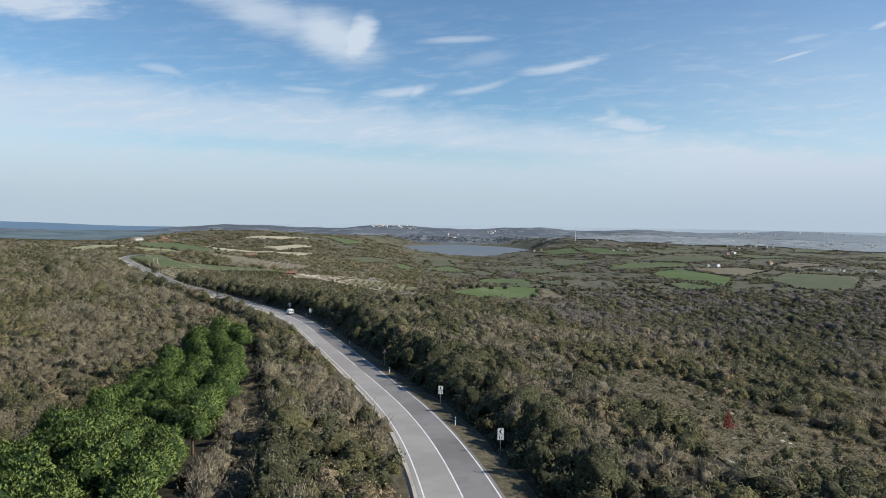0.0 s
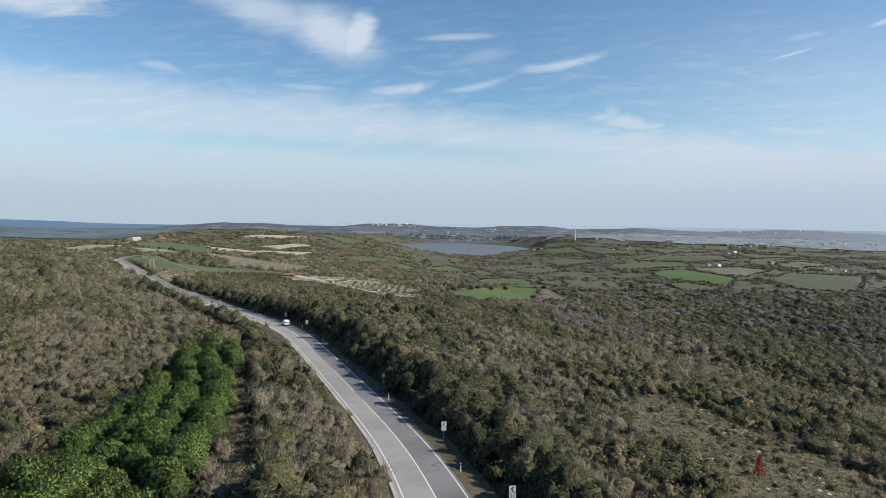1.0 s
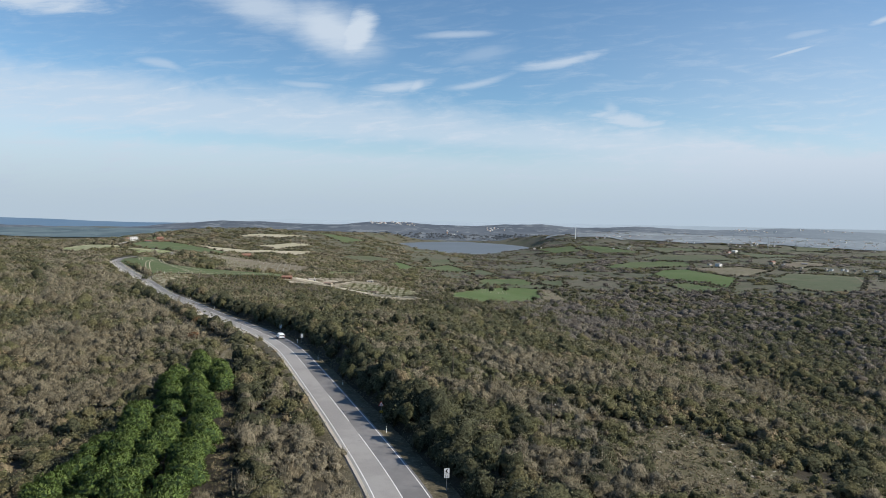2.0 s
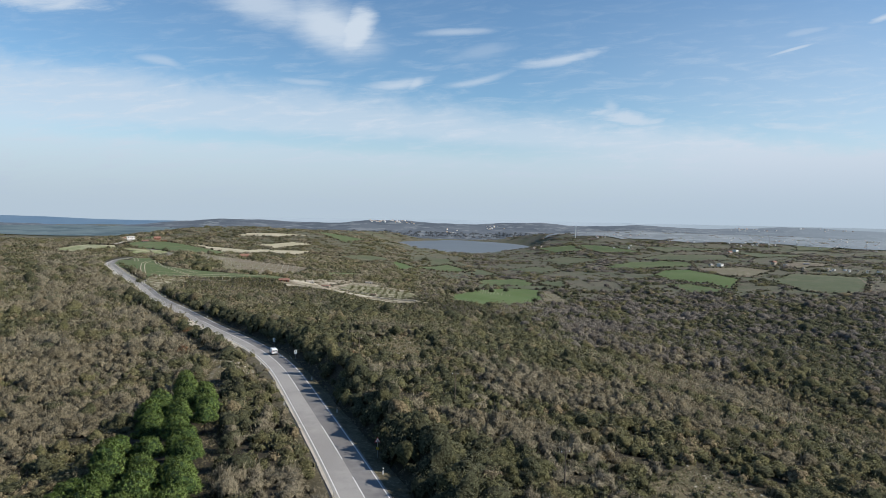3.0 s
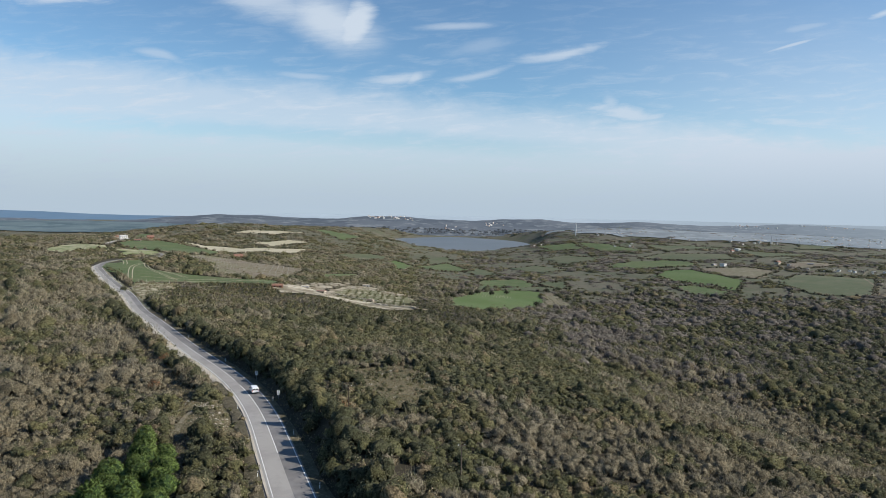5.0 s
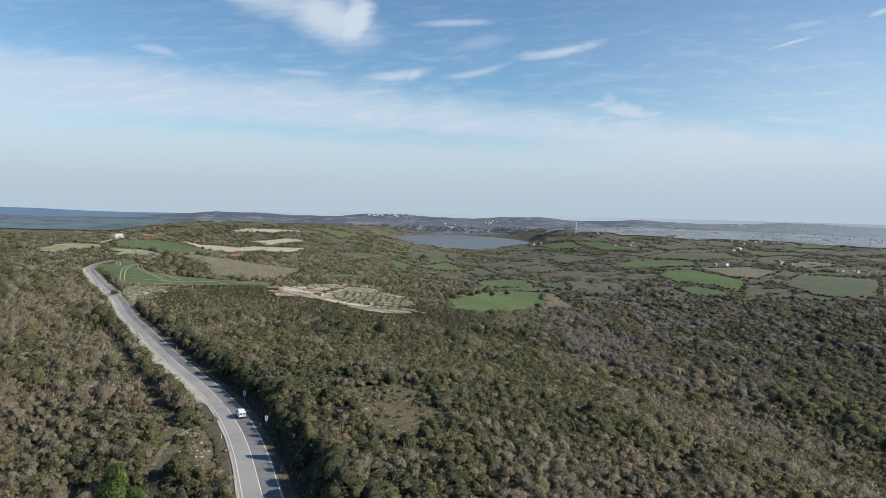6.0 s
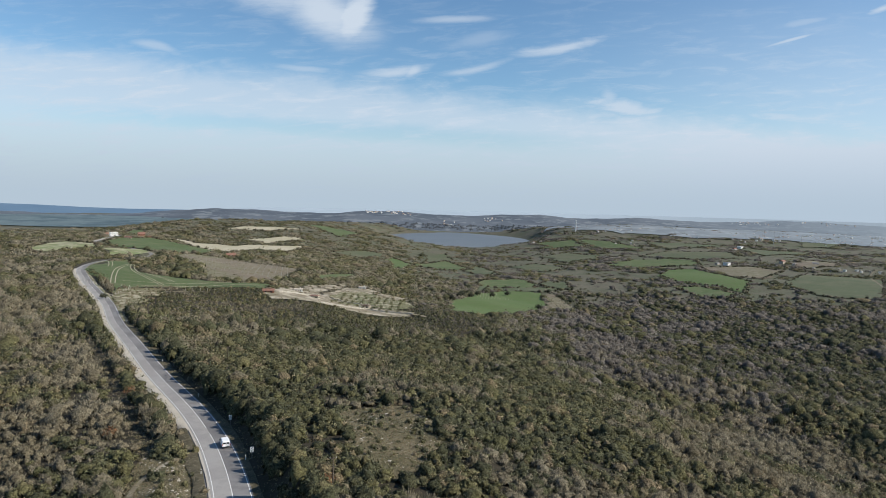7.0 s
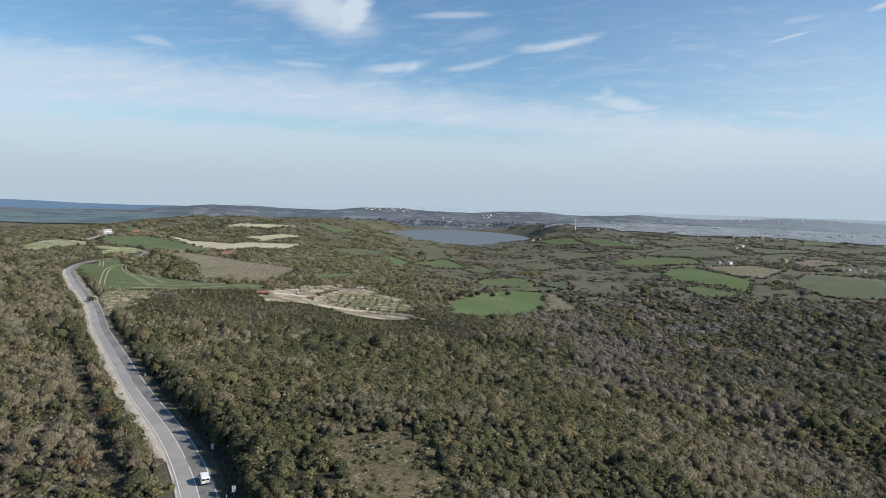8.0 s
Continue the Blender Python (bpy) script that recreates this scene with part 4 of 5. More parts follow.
WHITE_PAINT = plain("white_car_paint", (0.82, 0.82, 0.81), 0.3, 0.0, 0.03)
BLACK_PLASTIC = plain("black_plastic", (0.025, 0.025, 0.027), 0.6)
CAR_GLASS = plain("dark_car_glass", (0.012, 0.014, 0.016), 0.08, 0.0, 0.0)
RUBBER = plain("tyre_rubber", (0.022, 0.022, 0.022), 0.85)
STEEL = plain("galvanised_steel", (0.42, 0.43, 0.44), 0.45, 0.7)
RED_LAMP = plain("red_lamp", (0.45, 0.02, 0.015), 0.25)
CLEAR_LAMP = plain("clear_lamp", (0.75, 0.75, 0.72), 0.2)
SIGN_WHITE = plain("sign_white", (0.80, 0.80, 0.77), 0.5, 0, 0.05)
SIGN_BLACK = plain("sign_black", (0.02, 0.02, 0.02), 0.5)
SIGN_RED = plain("sign_red", (0.5, 0.03, 0.03), 0.5)
SIGN_YELLOW = plain("sign_yellow", (0.65, 0.45, 0.04), 0.5)
POLE_WOOD = plain("weathered_pole_wood", (0.13, 0.10, 0.075), 0.9, 0, 0.25, 5)
WALL_WHITE = plain("white_render", (0.72, 0.70, 0.66), 0.9, 0, 0.1, 0.4)
WALL_BRICK = plain("red_brick_wall", (0.30, 0.14, 0.09), 0.9, 0, 0.2, 0.5)
WALL_CREAM = plain("cream_render", (0.52, 0.45, 0.35), 0.9, 0, 0.12, 0.4)
ROOF_TILE = plain("terracotta_tiles", (0.27, 0.14, 0.10), 0.85, 0, 0.2, 0.8)
ROOF_GREY = plain("grey_sheet_roof", (0.25, 0.24, 0.23), 0.7, 0, 0.15, 0.6)
DARK_OPENING = plain("window_glass", (0.03, 0.035, 0.04), 0.12, 0, 0.0)
DOOR_WOOD = plain("brown_door", (0.12, 0.07, 0.04), 0.7)
STAKE_WOOD = plain("pale_stake_wood", (0.62, 0.58, 0.5), 0.9, 0, 0.15)


def part(name, bm, mat, parent, label=""):
    """Links a bmesh as one mesh object under a thing."""
    me = bpy.data.meshes.new(name)
    bm.to_mesh(me)
    bm.free()
    me.materials.append(mat)
    ob = new(name, me)
    ob.parent = parent
    return tagged(ob, label)


def box(bm, x0, y0, z0, x1, y1, z1, bevel=0.0):
    made = bmesh.ops.create_cube(bm, size=1, matrix=Matrix.LocRotScale(((x0 + x1) / 2, (y0 + y1) / 2, (z0 + z1) / 2), None, (x1 - x0, y1 - y0, z1 - z0)))
    if bevel:
        edges = {e for v in made["verts"] for e in v.link_edges}
        bmesh.ops.bevel(bm, geom=list(edges), offset=bevel, segments=2, affect="EDGES")
    return bm


def rod(bm, a, b, r0, r1=None, sides=8):
    a, b = Vector(a), Vector(b)
    turn = (b - a).to_track_quat("Z", "Y").to_matrix().to_4x4()
    bmesh.ops.create_cone(bm, cap_ends=True, segments=sides, radius1=r0, radius2=r0 if r1 is None else r1, depth=(b - a).length, matrix=Matrix.Translation((a + b) / 2) @ turn)
    return bm


def flat(bm, points, y, depth):
    """A plate with the given outline (x, z), from y backwards."""
    front = [bm.verts.new((x, y, z)) for x, z in points]
    back = [bm.verts.new((x, y + depth, z)) for x, z in points]
    bm.faces.new(front), bm.faces.new(back[::-1])
    for i in range(len(points)):
        j = (i + 1) % len(points)
        bm.faces.new((front[j], front[i], back[i], back[j]))
    bmesh.ops.recalc_face_normals(bm, faces=bm.faces)
    return bm


def BM():
    return bmesh.new()


def place(ob, x, y, z=None, turn=0.0):
    ob.matrix_world = pose(x, y, float(ground_at(x, y)) if z is None else z, 0, 0, turn)
    return ob


def on_road(y, offset):
    """A place beside the road's middle line, its height, and the road's bearing there in degrees (0: straight ahead)."""
    i = int(np.argmin(np.abs(ROAD_LINE[:, 1] - y) + 1e3 * (ROAD_LINE[:, 1] > 712)))
    p = ROAD_LINE[i] + road_side[i] * offset
    return p[0], p[1], road_z[i], math.degrees(math.atan2(-road_way[i][0], road_way[i][1]))


# ---- pines of the plantation ----
def pine_crown_mesh(seed, radius, height):
    r = np.random.default_rng(seed)
    tufts = 400
    d = unit(r.normal(size=(tufts, 3)))
    d[:, 2] = np.abs(d[:, 2]) * 1.25 - 0.25
    d = unit(d)
    bulge = 1 + 0.13 * np.sin(4 * d[:, 0] + seed) * np.sin(5 * d[:, 1] + 2 * seed) + 0.1 * np.sin(7 * d[:, 2] + seed)
    c = d * [radius, radius, height] * bulge[:, None] * r.uniform(0.9, 1.03, (tufts, 1))
    k = 8
    w = unit(d[:, None] * 0.7 + np.array([0, 0, 0.3]) + r.normal(size=(tufts, k, 3)) * 0.5)
    length = r.uniform(0.16, 0.3, (tufts, k, 1))
    foot = c[:, None] + r.normal(size=(tufts, k, 3)) * 0.09
    side = unit(np.cross(w, r.normal(size=w.shape))) * r.uniform(0.05, 0.1, (tufts, k, 1))
    v = np.stack([foot - side, foot + side, foot + w * length], 2).reshape(-1, 3)
    return v, np.arange(len(v)).reshape(-1, 3)


def make_pine(seed, radius, height, trunk):
    tree = new("pine_tree")
    bm = BM()
    rod(bm, (0, 0, -0.3), (0.1, 0.05, trunk * 0.6), 0.19, 0.14)
    rod(bm, (0.1, 0.05, trunk * 0.6), (0.05, 0, trunk + height * 0.5), 0.14, 0.05)
    part("trunk", bm, BARK, tree)
    for k in range(5):
        a = k * 1.257 + seed
        bm = BM()
        rod(bm, (0.07, 0, trunk * 0.75), (radius * 0.62 * math.cos(a), radius * 0.62 * math.sin(a), trunk + height * 0.25), 0.06, 0.02, 6)
        part("limb", bm, BARK, tree)
    v, f = pine_crown_mesh(seed, radius, height)
    crown = sheet("crown", v + [0, 0, trunk + 0.15 * height], f, PINE, tree, normals=crown_normals(v, np.zeros((1, 3)), np.array([radius]), np.array([height]), len(f), 0.6))
    # dark ball under the tufts, coloured like shade inside the crown
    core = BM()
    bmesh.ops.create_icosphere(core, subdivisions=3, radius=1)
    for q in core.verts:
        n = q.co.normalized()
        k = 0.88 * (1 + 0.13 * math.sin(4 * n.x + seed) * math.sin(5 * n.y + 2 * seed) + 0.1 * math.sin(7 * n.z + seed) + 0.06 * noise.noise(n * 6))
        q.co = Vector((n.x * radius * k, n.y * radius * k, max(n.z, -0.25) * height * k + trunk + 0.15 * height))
    part("shaded_needle_core", core, PINE_CORE, crown)
    return tagged(tree, "young stone pine with dense bright green domed crown", "pine tree", "pines of the plantation")


pines = [make_pine(3, 2.35, 2.2, 2.6), make_pine(8, 2.2, 2.3, 2.9), make_pine(14, 2.5, 2.1, 2.4), make_pine(21, 2.0, 2.0, 2.2)]
pine_rng = random.Random(5)
spots = []
for row in range(12):
    for k in range(46):
        y = 34 + 4.7 * k + 2.3 * (row % 2)
        x = -8.0 - 5.0 * row - 0.5 * (row // 2) - 0.2 * (y - 50) - 0.16 * max(0.0, y - 120)
        x, y = x + pine_rng.uniform(-1.0, 1.0), y + pine_rng.uniform(-1.1, 1.1)
        if inside(np.array([x]), np.array([y]), PINE_PLOT)[0] and pine_rng.random() < 0.97:
            spots.append((x, y))
for n, (x, y) in enumerate(spots):
    m = pose(x, y, float(ground_at(x, y)) - 0.3 * pine_rng.random(), 0, 0, pine_rng.uniform(0, 360))
    if n < 4:
        pines[n].matrix_world = m
    else:
        tree = copy_thing(pine_rng.choice(pines), m)
        size = pine_rng.uniform(0.85, 1.12)
        tree.scale = (size, size, size * pine_rng.uniform(0.9, 1.1))

# ---- lone field trees ----
def make_field_tree(seed, radius, height, trunk, mat, name, label, group=""):
    tree = new(name)
    bm = BM()
    rod(bm, (0, 0, -0.3), (0, 0, trunk + 0.5 * height), 0.22, 0.1)
    part("trunk", bm, BARK, tree)
    base = np.array([(0, 0, trunk + 0.35 * height)])
    v = leaf_soup(base, np.array([radius]), np.array([height]), 520, 0.36)
    crown = sheet("crown", v, np.arange(len(v)).reshape(-1, 3), mat, tree)
    # dark blob behind the sprays, coloured like the shade within the crown
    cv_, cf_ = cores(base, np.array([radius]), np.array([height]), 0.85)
    sheet("shaded_leaf_core", cv_, cf_, CORE, crown)
    return tagged(tree, label, "tree", group)


OAK_LEAF = material("dark_oak_leaves", foliage((0.032, 0.042, 0.02), (0.04, 0.05, 0.024), (0.036, 0.044, 0.022)), 0.8)
oak = make_field_tree(1, 4.4, 4.2, 1.4, OAK_LEAF, "field_tree", "round dark evergreen tree standing in a green field", "trees of the valley field")
oak_spots = [(51, 985, 1.0), (71, 992, 1.1), (95, 1030, 1.05), (120, 898, 1.0), (40, 940, 1.2), (28, 950, 1.3), (162, 1085, 1.2), (15, 881, 1.15), (10, 905, 1.0), (24, 925, 1.1), (4, 940, 1.2)]
for n, (x, y, s) in enumerate(oak_spots):
    m = pose(x, y, float(ground_at(x, y)) + 0.3, 0, 0, 47 * n)
    if n:
        copy_thing(oak, m)
    else:
        oak.matrix_world = m
roadside = make_field_tree(4, 2.4, 2.2, 0.8, LEAF["dark"], "field_tree", "dark evergreen tree on the verge shading the road")
place(roadside, -232, 548)
RED_LEAF = material("dark_red_needles", foliage((0.36, 0.075, 0.05), (0.29, 0.065, 0.045), (0.32, 0.075, 0.05)), 0.8, thin=0.2)
YELLOW_LEAF = material("yellow_green_leaves", foliage((0.36, 0.36, 0.06), (0.28, 0.3, 0.05), (0.3, 0.3, 0.06)), 0.8, thin=0.2)
RUST_LEAF = material("rust_brown_leaves", foliage((0.26, 0.13, 0.06), (0.2, 0.10, 0.05), (0.24, 0.12, 0.06)), 0.8, thin=0.2)


def make_shrub(name, label, radius, height, mat, x, y, pointed=0.0):
    bush = new(name)
    bm = BM()
    rod(bm, (0, 0, -0.2), (0, 0, height * 0.9), 0.05, 0.02, 6)
    part("stem", bm, BARK, bush)
    v = leaf_soup(np.array([(0, 0, 0.35 * height)]), np.array([radius]), np.array([height]), 320, 0.2)
    k = 1 - pointed * np.clip(v[:, 2] / (1.4 * height), 0, 1)
    v[:, :2] *= k[:, None]
    sheet("crown", v, np.arange(len(v)).reshape(-1, 3), mat, bush)
    tagged(bush, label, "shrub")
    return place(bush, x, y)


make_shrub("red_shrub", "small dark red conical shrub in a stony clearing", 0.95, 2.0, RED_LEAF, 39, 91, 0.75)
make_shrub("yellow_shrub", "yellow-green flowering shrub among brown scrub", 1.3, 1.6, YELLOW_LEAF, -81.5, 271)
make_shrub("rust_shrub", "rust-brown leafed bush beside the road", 1.9, 1.9, RUST_LEAF, -101, 296)
make_shrub("rust_shrub", "rust-brown leafed bush among scrub", 1.9, 1.9, RUST_LEAF, -88, 256)
make_shrub("rust_shrub", "rust-orange leafed bush at the edge of the wood", 1.7, 1.7, RUST_LEAF, -24, 207)

# ---- road signs and marker posts ----
def chevron_sign(y, offset, turn):
    sign = tagged(new("chevron_sign"), "white square road sign with black chevron on steel post", "road sign", "chevron signs along the bend")
    part("post", rod(BM(), (0, 0.03, -0.4), (0, 0.03, 2.95), 0.04), STEEL, sign)
    board = part("board", box(BM(), -0.36, -0.03, 2.25, 0.36, 0.0, 2.97, 0.012), SIGN_WHITE, sign)
    bm = BM()
    flat(bm, [(0.18, 2.87), (0.02, 2.87), (-0.2, 2.61), (0.02, 2.35), (0.18, 2.35), (-0.02, 2.61)], -0.036, 0.004)
    part("chevron", bm, SIGN_BLACK, board)
    lower = part("lower_board", box(BM(), -0.36, -0.03, 1.65, 0.36, 0.0, 2.2, 0.012), SIGN_WHITE, sign)
    for s in (-0.16, 0.12):
        part("bar", box(BM(), s, -0.036, 1.72, s + 0.07, -0.031, 2.13), SIGN_BLACK, lower)
    for z in (1.9, 2.45, 2.8):
        part("clamp", box(BM(), -0.07, 0.0, z - 0.02, 0.07, 0.075, z + 0.02), STEEL, sign)
    x, yy, z, _ = on_road(y, offset)
    return place(sign, x, yy, z - 0.25, turn)


for y, offset, turn in ((74.7, 7.0, 6), (103.4, 6.4, 8), (233, 6.3, 14), (258.7, 6.2, 20)):
    chevron_sign(y, offset, turn)
warning = tagged(new("warning_sign"), "triangular white warning sign with red rim above striped panel", "road sign")
part("post", rod(BM(), (0, 0.03, -0.4), (0, 0.03, 3.3), 0.04), STEEL, warning)
tri = part("board", flat(BM(), [(-0.52, 2.62), (0.52, 2.62), (0, 3.52)], -0.03, 0.03), SIGN_RED, warning, "red-rimmed triangle")
part("face", flat(BM(), [(-0.40, 2.69), (0.40, 2.69), (0, 3.38)], -0.036, 0.005), SIGN_WHITE, tri)
part("symbol", flat(BM(), [(-0.15, 2.77), (0.17, 2.77), (0.1, 2.98), (-0.05, 3.0)], -0.041, 0.004), SIGN_BLACK, tri)
panel = part("striped_panel", box(BM(), -0.24, -0.03, 1.35, 0.24, 0.0, 1.75, 0.01), SIGN_YELLOW, warning)
for k in (-0.18, 0.0):
    part("stripe", flat(BM(), [(k, 1.38), (k + 0.09, 1.38), (k + 0.2, 1.72), (k + 0.11, 1.72)], -0.035, 0.004), SIGN_BLACK, panel)
x, y, z, _ = on_road(142.6, 6.1)
place(warning, x, y, z - 0.2, 10)


def marker_post():
    post = tagged(new("marker_post"), "white roadside marker post with black band", "marker post", "marker posts along the road")
    part("post", box(BM(), -0.07, -0.05, -0.3, 0.07, 0.05, 1.05, 0.02), SIGN_WHITE, post)
    part("band", box(BM(), -0.075, -0.055, 0.72, 0.075, 0.055, 0.9, 0.005), SIGN_BLACK, post)
    return post


marker = marker_post()
marks = [(90, 4.9), (133, 4.9), (169, 4.9), (201, 4.9), (232, 4.9), (290, 4.9), (340, 4.9), (395, 4.9), (450, 4.9), (505, 4.9), (178, -5.1), (199, -5.1), (226, -5.1), (270, -5.1), (330, -5.1), (380, -5.1), (440, -5.1), (500, -5.1), (560, -5.1), (640, 4.9), (668, -5.1), (705, -5.1)]
for n, (y, offset) in enumerate(marks):
    x, yy, z, turn = on_road(y, offset)
    m = pose(x, yy, z - 0.05, 0, 0, turn)
    if n:
        copy_thing(marker, m)
    else:
        marker.matrix_world = m

# ---- power line ----
pole_tops = []
pole_group = "poles of the power line"
for x, y, h in ((42, 62, 7.0), (16, 120, 7.0), (1.8, 168, 7.0), (-22.5, 204, 7.0), (-81, 332, 7.0)):
    pole = tagged(new("power_pole"), "thin weathered wooden power pole with crossarm in the scrub", "power pole", pole_group)
    part("shaft", rod(BM(), (0, 0, -0.5), (0, 0, h), 0.13, 0.09), POLE_WOOD, pole)
    part("crossarm", box(BM(), -0.7, -0.05, h - 0.45, 0.7, 0.05, h - 0.33), POLE_WOOD, pole)
    for s in (-0.6, 0.6):
        part("insulator", rod(BM(), (s, 0, h - 0.33), (s, 0, h - 0.15), 0.05, 0.035), SIGN_WHITE, pole)
    place(pole, x, y, None, 15)
    pole_tops.append(Vector((x, y, float(ground_at(x, y)) + h - 0.15)))
for a, b in zip(pole_tops, pole_tops[1:]):
    bm = BM()
    pts = [a.lerp(b, t / 12) - Vector((0, 0, 4 * 1.3 * t / 12 * (1 - t / 12))) for t in range(13)]
    across = (b - a).cross(Vector((0, 0, 1))).normalized() * 0.014
    rings_ = [[bm.verts.new(q + o) for o in (across, Vector((0, 0, 0.014)), -across, Vector((0, 0, -0.014)))] for q in pts]
    for one, two in zip(rings_, rings_[1:]):
        for i in range(4):
            bm.faces.new((one[i], one[(i + 1) % 4], two[(i + 1) % 4], two[i]))
    wire = part("power_wire", bm, SIGN_BLACK, None)
    tagged(wire, "thin dark power wire sagging between poles", "power wire")

# ---- the van ----
van = tagged(new("van"), "white panel van driving on the asphalt lane", "van")
bm = BM()
side = [(-2.35, 0.42), (2.1, 0.42), (2.3, 0.55), (2.32, 0.95), (1.55, 1.12), (0.95, 1.78), (0.7, 1.88), (-2.2, 1.9), (-2.33, 1.8), (-2.38, 0.8)]
rows_ = [[bm.verts.new((w * (0.93 if z > 1.5 else 1.0), u, z)) for u, z in side] for w in (-0.9, 0.9)]
bm.faces.new(rows_[0]), bm.faces.new(rows_[1][::-1])
for i in range(len(side)):
    j = (i + 1) % len(side)
    bm.faces.new((rows_[0][j], rows_[0][i], rows_[1][i], rows_[1][j]))
bmesh.ops.recalc_face_normals(bm, faces=bm.faces)
bmesh.ops.bevel(bm, geom=list(bm.edges), offset=0.06, segments=3, affect="EDGES")
part("body", bm, WHITE_PAINT, van)
for s in (-1, 1):
    for u in (-1.5, 1.45):
        wheel = part("wheel", rod(BM(), (s * 0.66, u, 0.33), (s * 0.9, u, 0.33), 0.33, None, 24), RUBBER, van)
        part("rim", rod(BM(), (s * 0.885, u, 0.33), (s * 0.912, u, 0.33), 0.2, None, 16), STEEL, wheel)
    part("tail_lamp", box(BM(), s * 0.87 - 0.06, -2.40, 0.85, s * 0.87 + 0.06, -2.33, 1.35, 0.015), RED_LAMP, van)
    part("headlamp", box(BM(), s * 0.68 - 0.14, 2.2, 0.78, s * 0.68 + 0.14, 2.335, 0.98, 0.02), CLEAR_LAMP, van)
    part("side_window", flat(BM(), [(0.35, 1.16), (1.3, 1.16), (0.92, 1.68), (0.35, 1.72)], 0, 0.01), CAR_GLASS, van).matrix_local = Matrix.Translation((s * 0.905, 0, 0)) @ pose(0, 0, 0, 0, -s * 4.0, 90)
    mirror = part("mirror", box(BM(), s * 1.02 - 0.09, 0.98, 1.12, s * 1.02 + 0.09, 1.08, 1.36, 0.03), BLACK_PLASTIC, van)
    part("rear_window", box(BM(), s * 0.4 - 0.3, -2.41, 1.25, s * 0.4 + 0.3, -2.36, 1.62, 0.01), CAR_GLASS, van)
part("windscreen", flat(BM(), [(-0.74, 0), (0.74, 0), (0.68, 0.85), (-0.68, 0.85)], 0, 0.01), CAR_GLASS, van).matrix_local = Matrix.Translation((0, 1.54, 1.15)) @ pose(0, 0, 0, 42.5, 0, 0)
bumper = part("rear_bumper", box(BM(), -0.88, -2.47, 0.36, 0.88, -2.3, 0.62, 0.04), BLACK_PLASTIC, van)
part("front_bumper", box(BM(), -0.88, 2.2, 0.32, 0.88, 2.4, 0.6, 0.05), BLACK_PLASTIC, van)
part("number_plate", box(BM(), -0.26, -2.42, 0.86, 0.26, -2.39, 0.98), SIGN_WHITE, van)
part("door_handle", box(BM(), 0.02, -2.43, 1.05, 0.2, -2.38, 1.1, 0.01), BLACK_PLASTIC, van)
x, y, z, turn = on_road(243, 1.85)
place(van, x, y, z + 0.035, turn)


# ---- houses and sheds ----
def house(x, y, turn, w, d, storeys, wall_mat, roof_mat, pitched, label, name="house", category="house", group="", far=False, sunk=0.6):
    """A house of w by d metres: walls, roof, door, windows with frames; far ones keep to walls, roof and front windows."""
    h = 2.9 * storeys
    home = tagged(new(name), label, category, group)
    part("wall", box(BM(), -w / 2, -d / 2, -sunk, w / 2, d / 2, h), wall_mat, home)
    bm = BM()
    if pitched:
        rise, o = 0.32 * d, 0.45
        pts = [(-d / 2 - o, h - 0.12), (d / 2 + o, h - 0.12), (0, h + rise)]
        a = [bm.verts.new((-w / 2 - o, u, v)) for u, v in pts]
        b = [bm.verts.new((w / 2 + o, u, v)) for u, v in pts]
        bm.faces.new(a), bm.faces.new(b[::-1])
        for i in range(3):
            bm.faces.new((a[(i + 1) % 3], a[i], b[i], b[(i + 1) % 3]))
        bmesh.ops.recalc_face_normals(bm, faces=bm.faces)
    else:
        box(bm, -w / 2 - 0.25, -d / 2 - 0.25, h, w / 2 + 0.25, d / 2 + 0.25, h + 0.3)
    roof = part("roof", bm, roof_mat, home)
    if not far:
        part("chimney", box(BM(), w * 0.22, 0.2, h + 0.2, w * 0.22 + 0.7, 0.9, h + (0.34 * d if pitched else 0.9) + 0.6), wall_mat, roof)
        part("door", box(BM(), -0.55, -d / 2 - 0.04, 0.05, 0.45, -d / 2 + 0.02, 2.1), DOOR_WOOD, home)
    count = max(2, int(w / 3.2))
    for s in range(storeys):
        for k in range(count):
            u = -w / 2 + w * (k + 0.5) / count
            if s == 0 and not far and abs(u) < 1.3:
                continue
            part("window", box(BM(), u - 0.6, -d / 2 - 0.05, 2.9 * s + 1.0, u + 0.6, -d / 2 + 0.02, 2.9 * s + 2.25), DARK_OPENING, home)
        for k in (-0.25, 0.25):
            part("window", box(BM(), w / 2 - 0.02, k * d - 0.5, 2.9 * s + 1.0, w / 2 + 0.05, k * d + 0.5, 2.9 * s + 2.25), DARK_OPENING, home)
    return place(home, x, y, None, turn)


house(-560, 1255, 34, 13, 9, 2, WALL_WHITE, WALL_WHITE, False, "white two-storey house with flat roof by the road")
house(-575, 1268, 34, 9, 7, 1, WALL_WHITE, ROOF_TILE, True, "low white house with tiled roof by the road")
house(-518, 1268, 30, 11, 9, 2, WALL_BRICK, ROOF_TILE, True, "unfinished red brick house on the ridge")
house(-503, 1262, 30, 8, 6, 1, WALL_BRICK, ROOF_TILE, False, "low red brick annexe on the ridge")
house(-506, 1190, 5, 10, 4, 1, WALL_CREAM, ROOF_TILE, True, "long low cream farm shed with tiled roof", "farm_shed", "shed")
house(-303, 1070, 28, 13, 8, 1, WALL_BRICK, ROOF_TILE, True, "red brick farmhouse beside the stubble field")
house(-137, 735, 10, 8, 6, 1, WALL_WHITE, WALL_CREAM, False, "small white shed in a bare earth yard", "garden_shed", "shed")
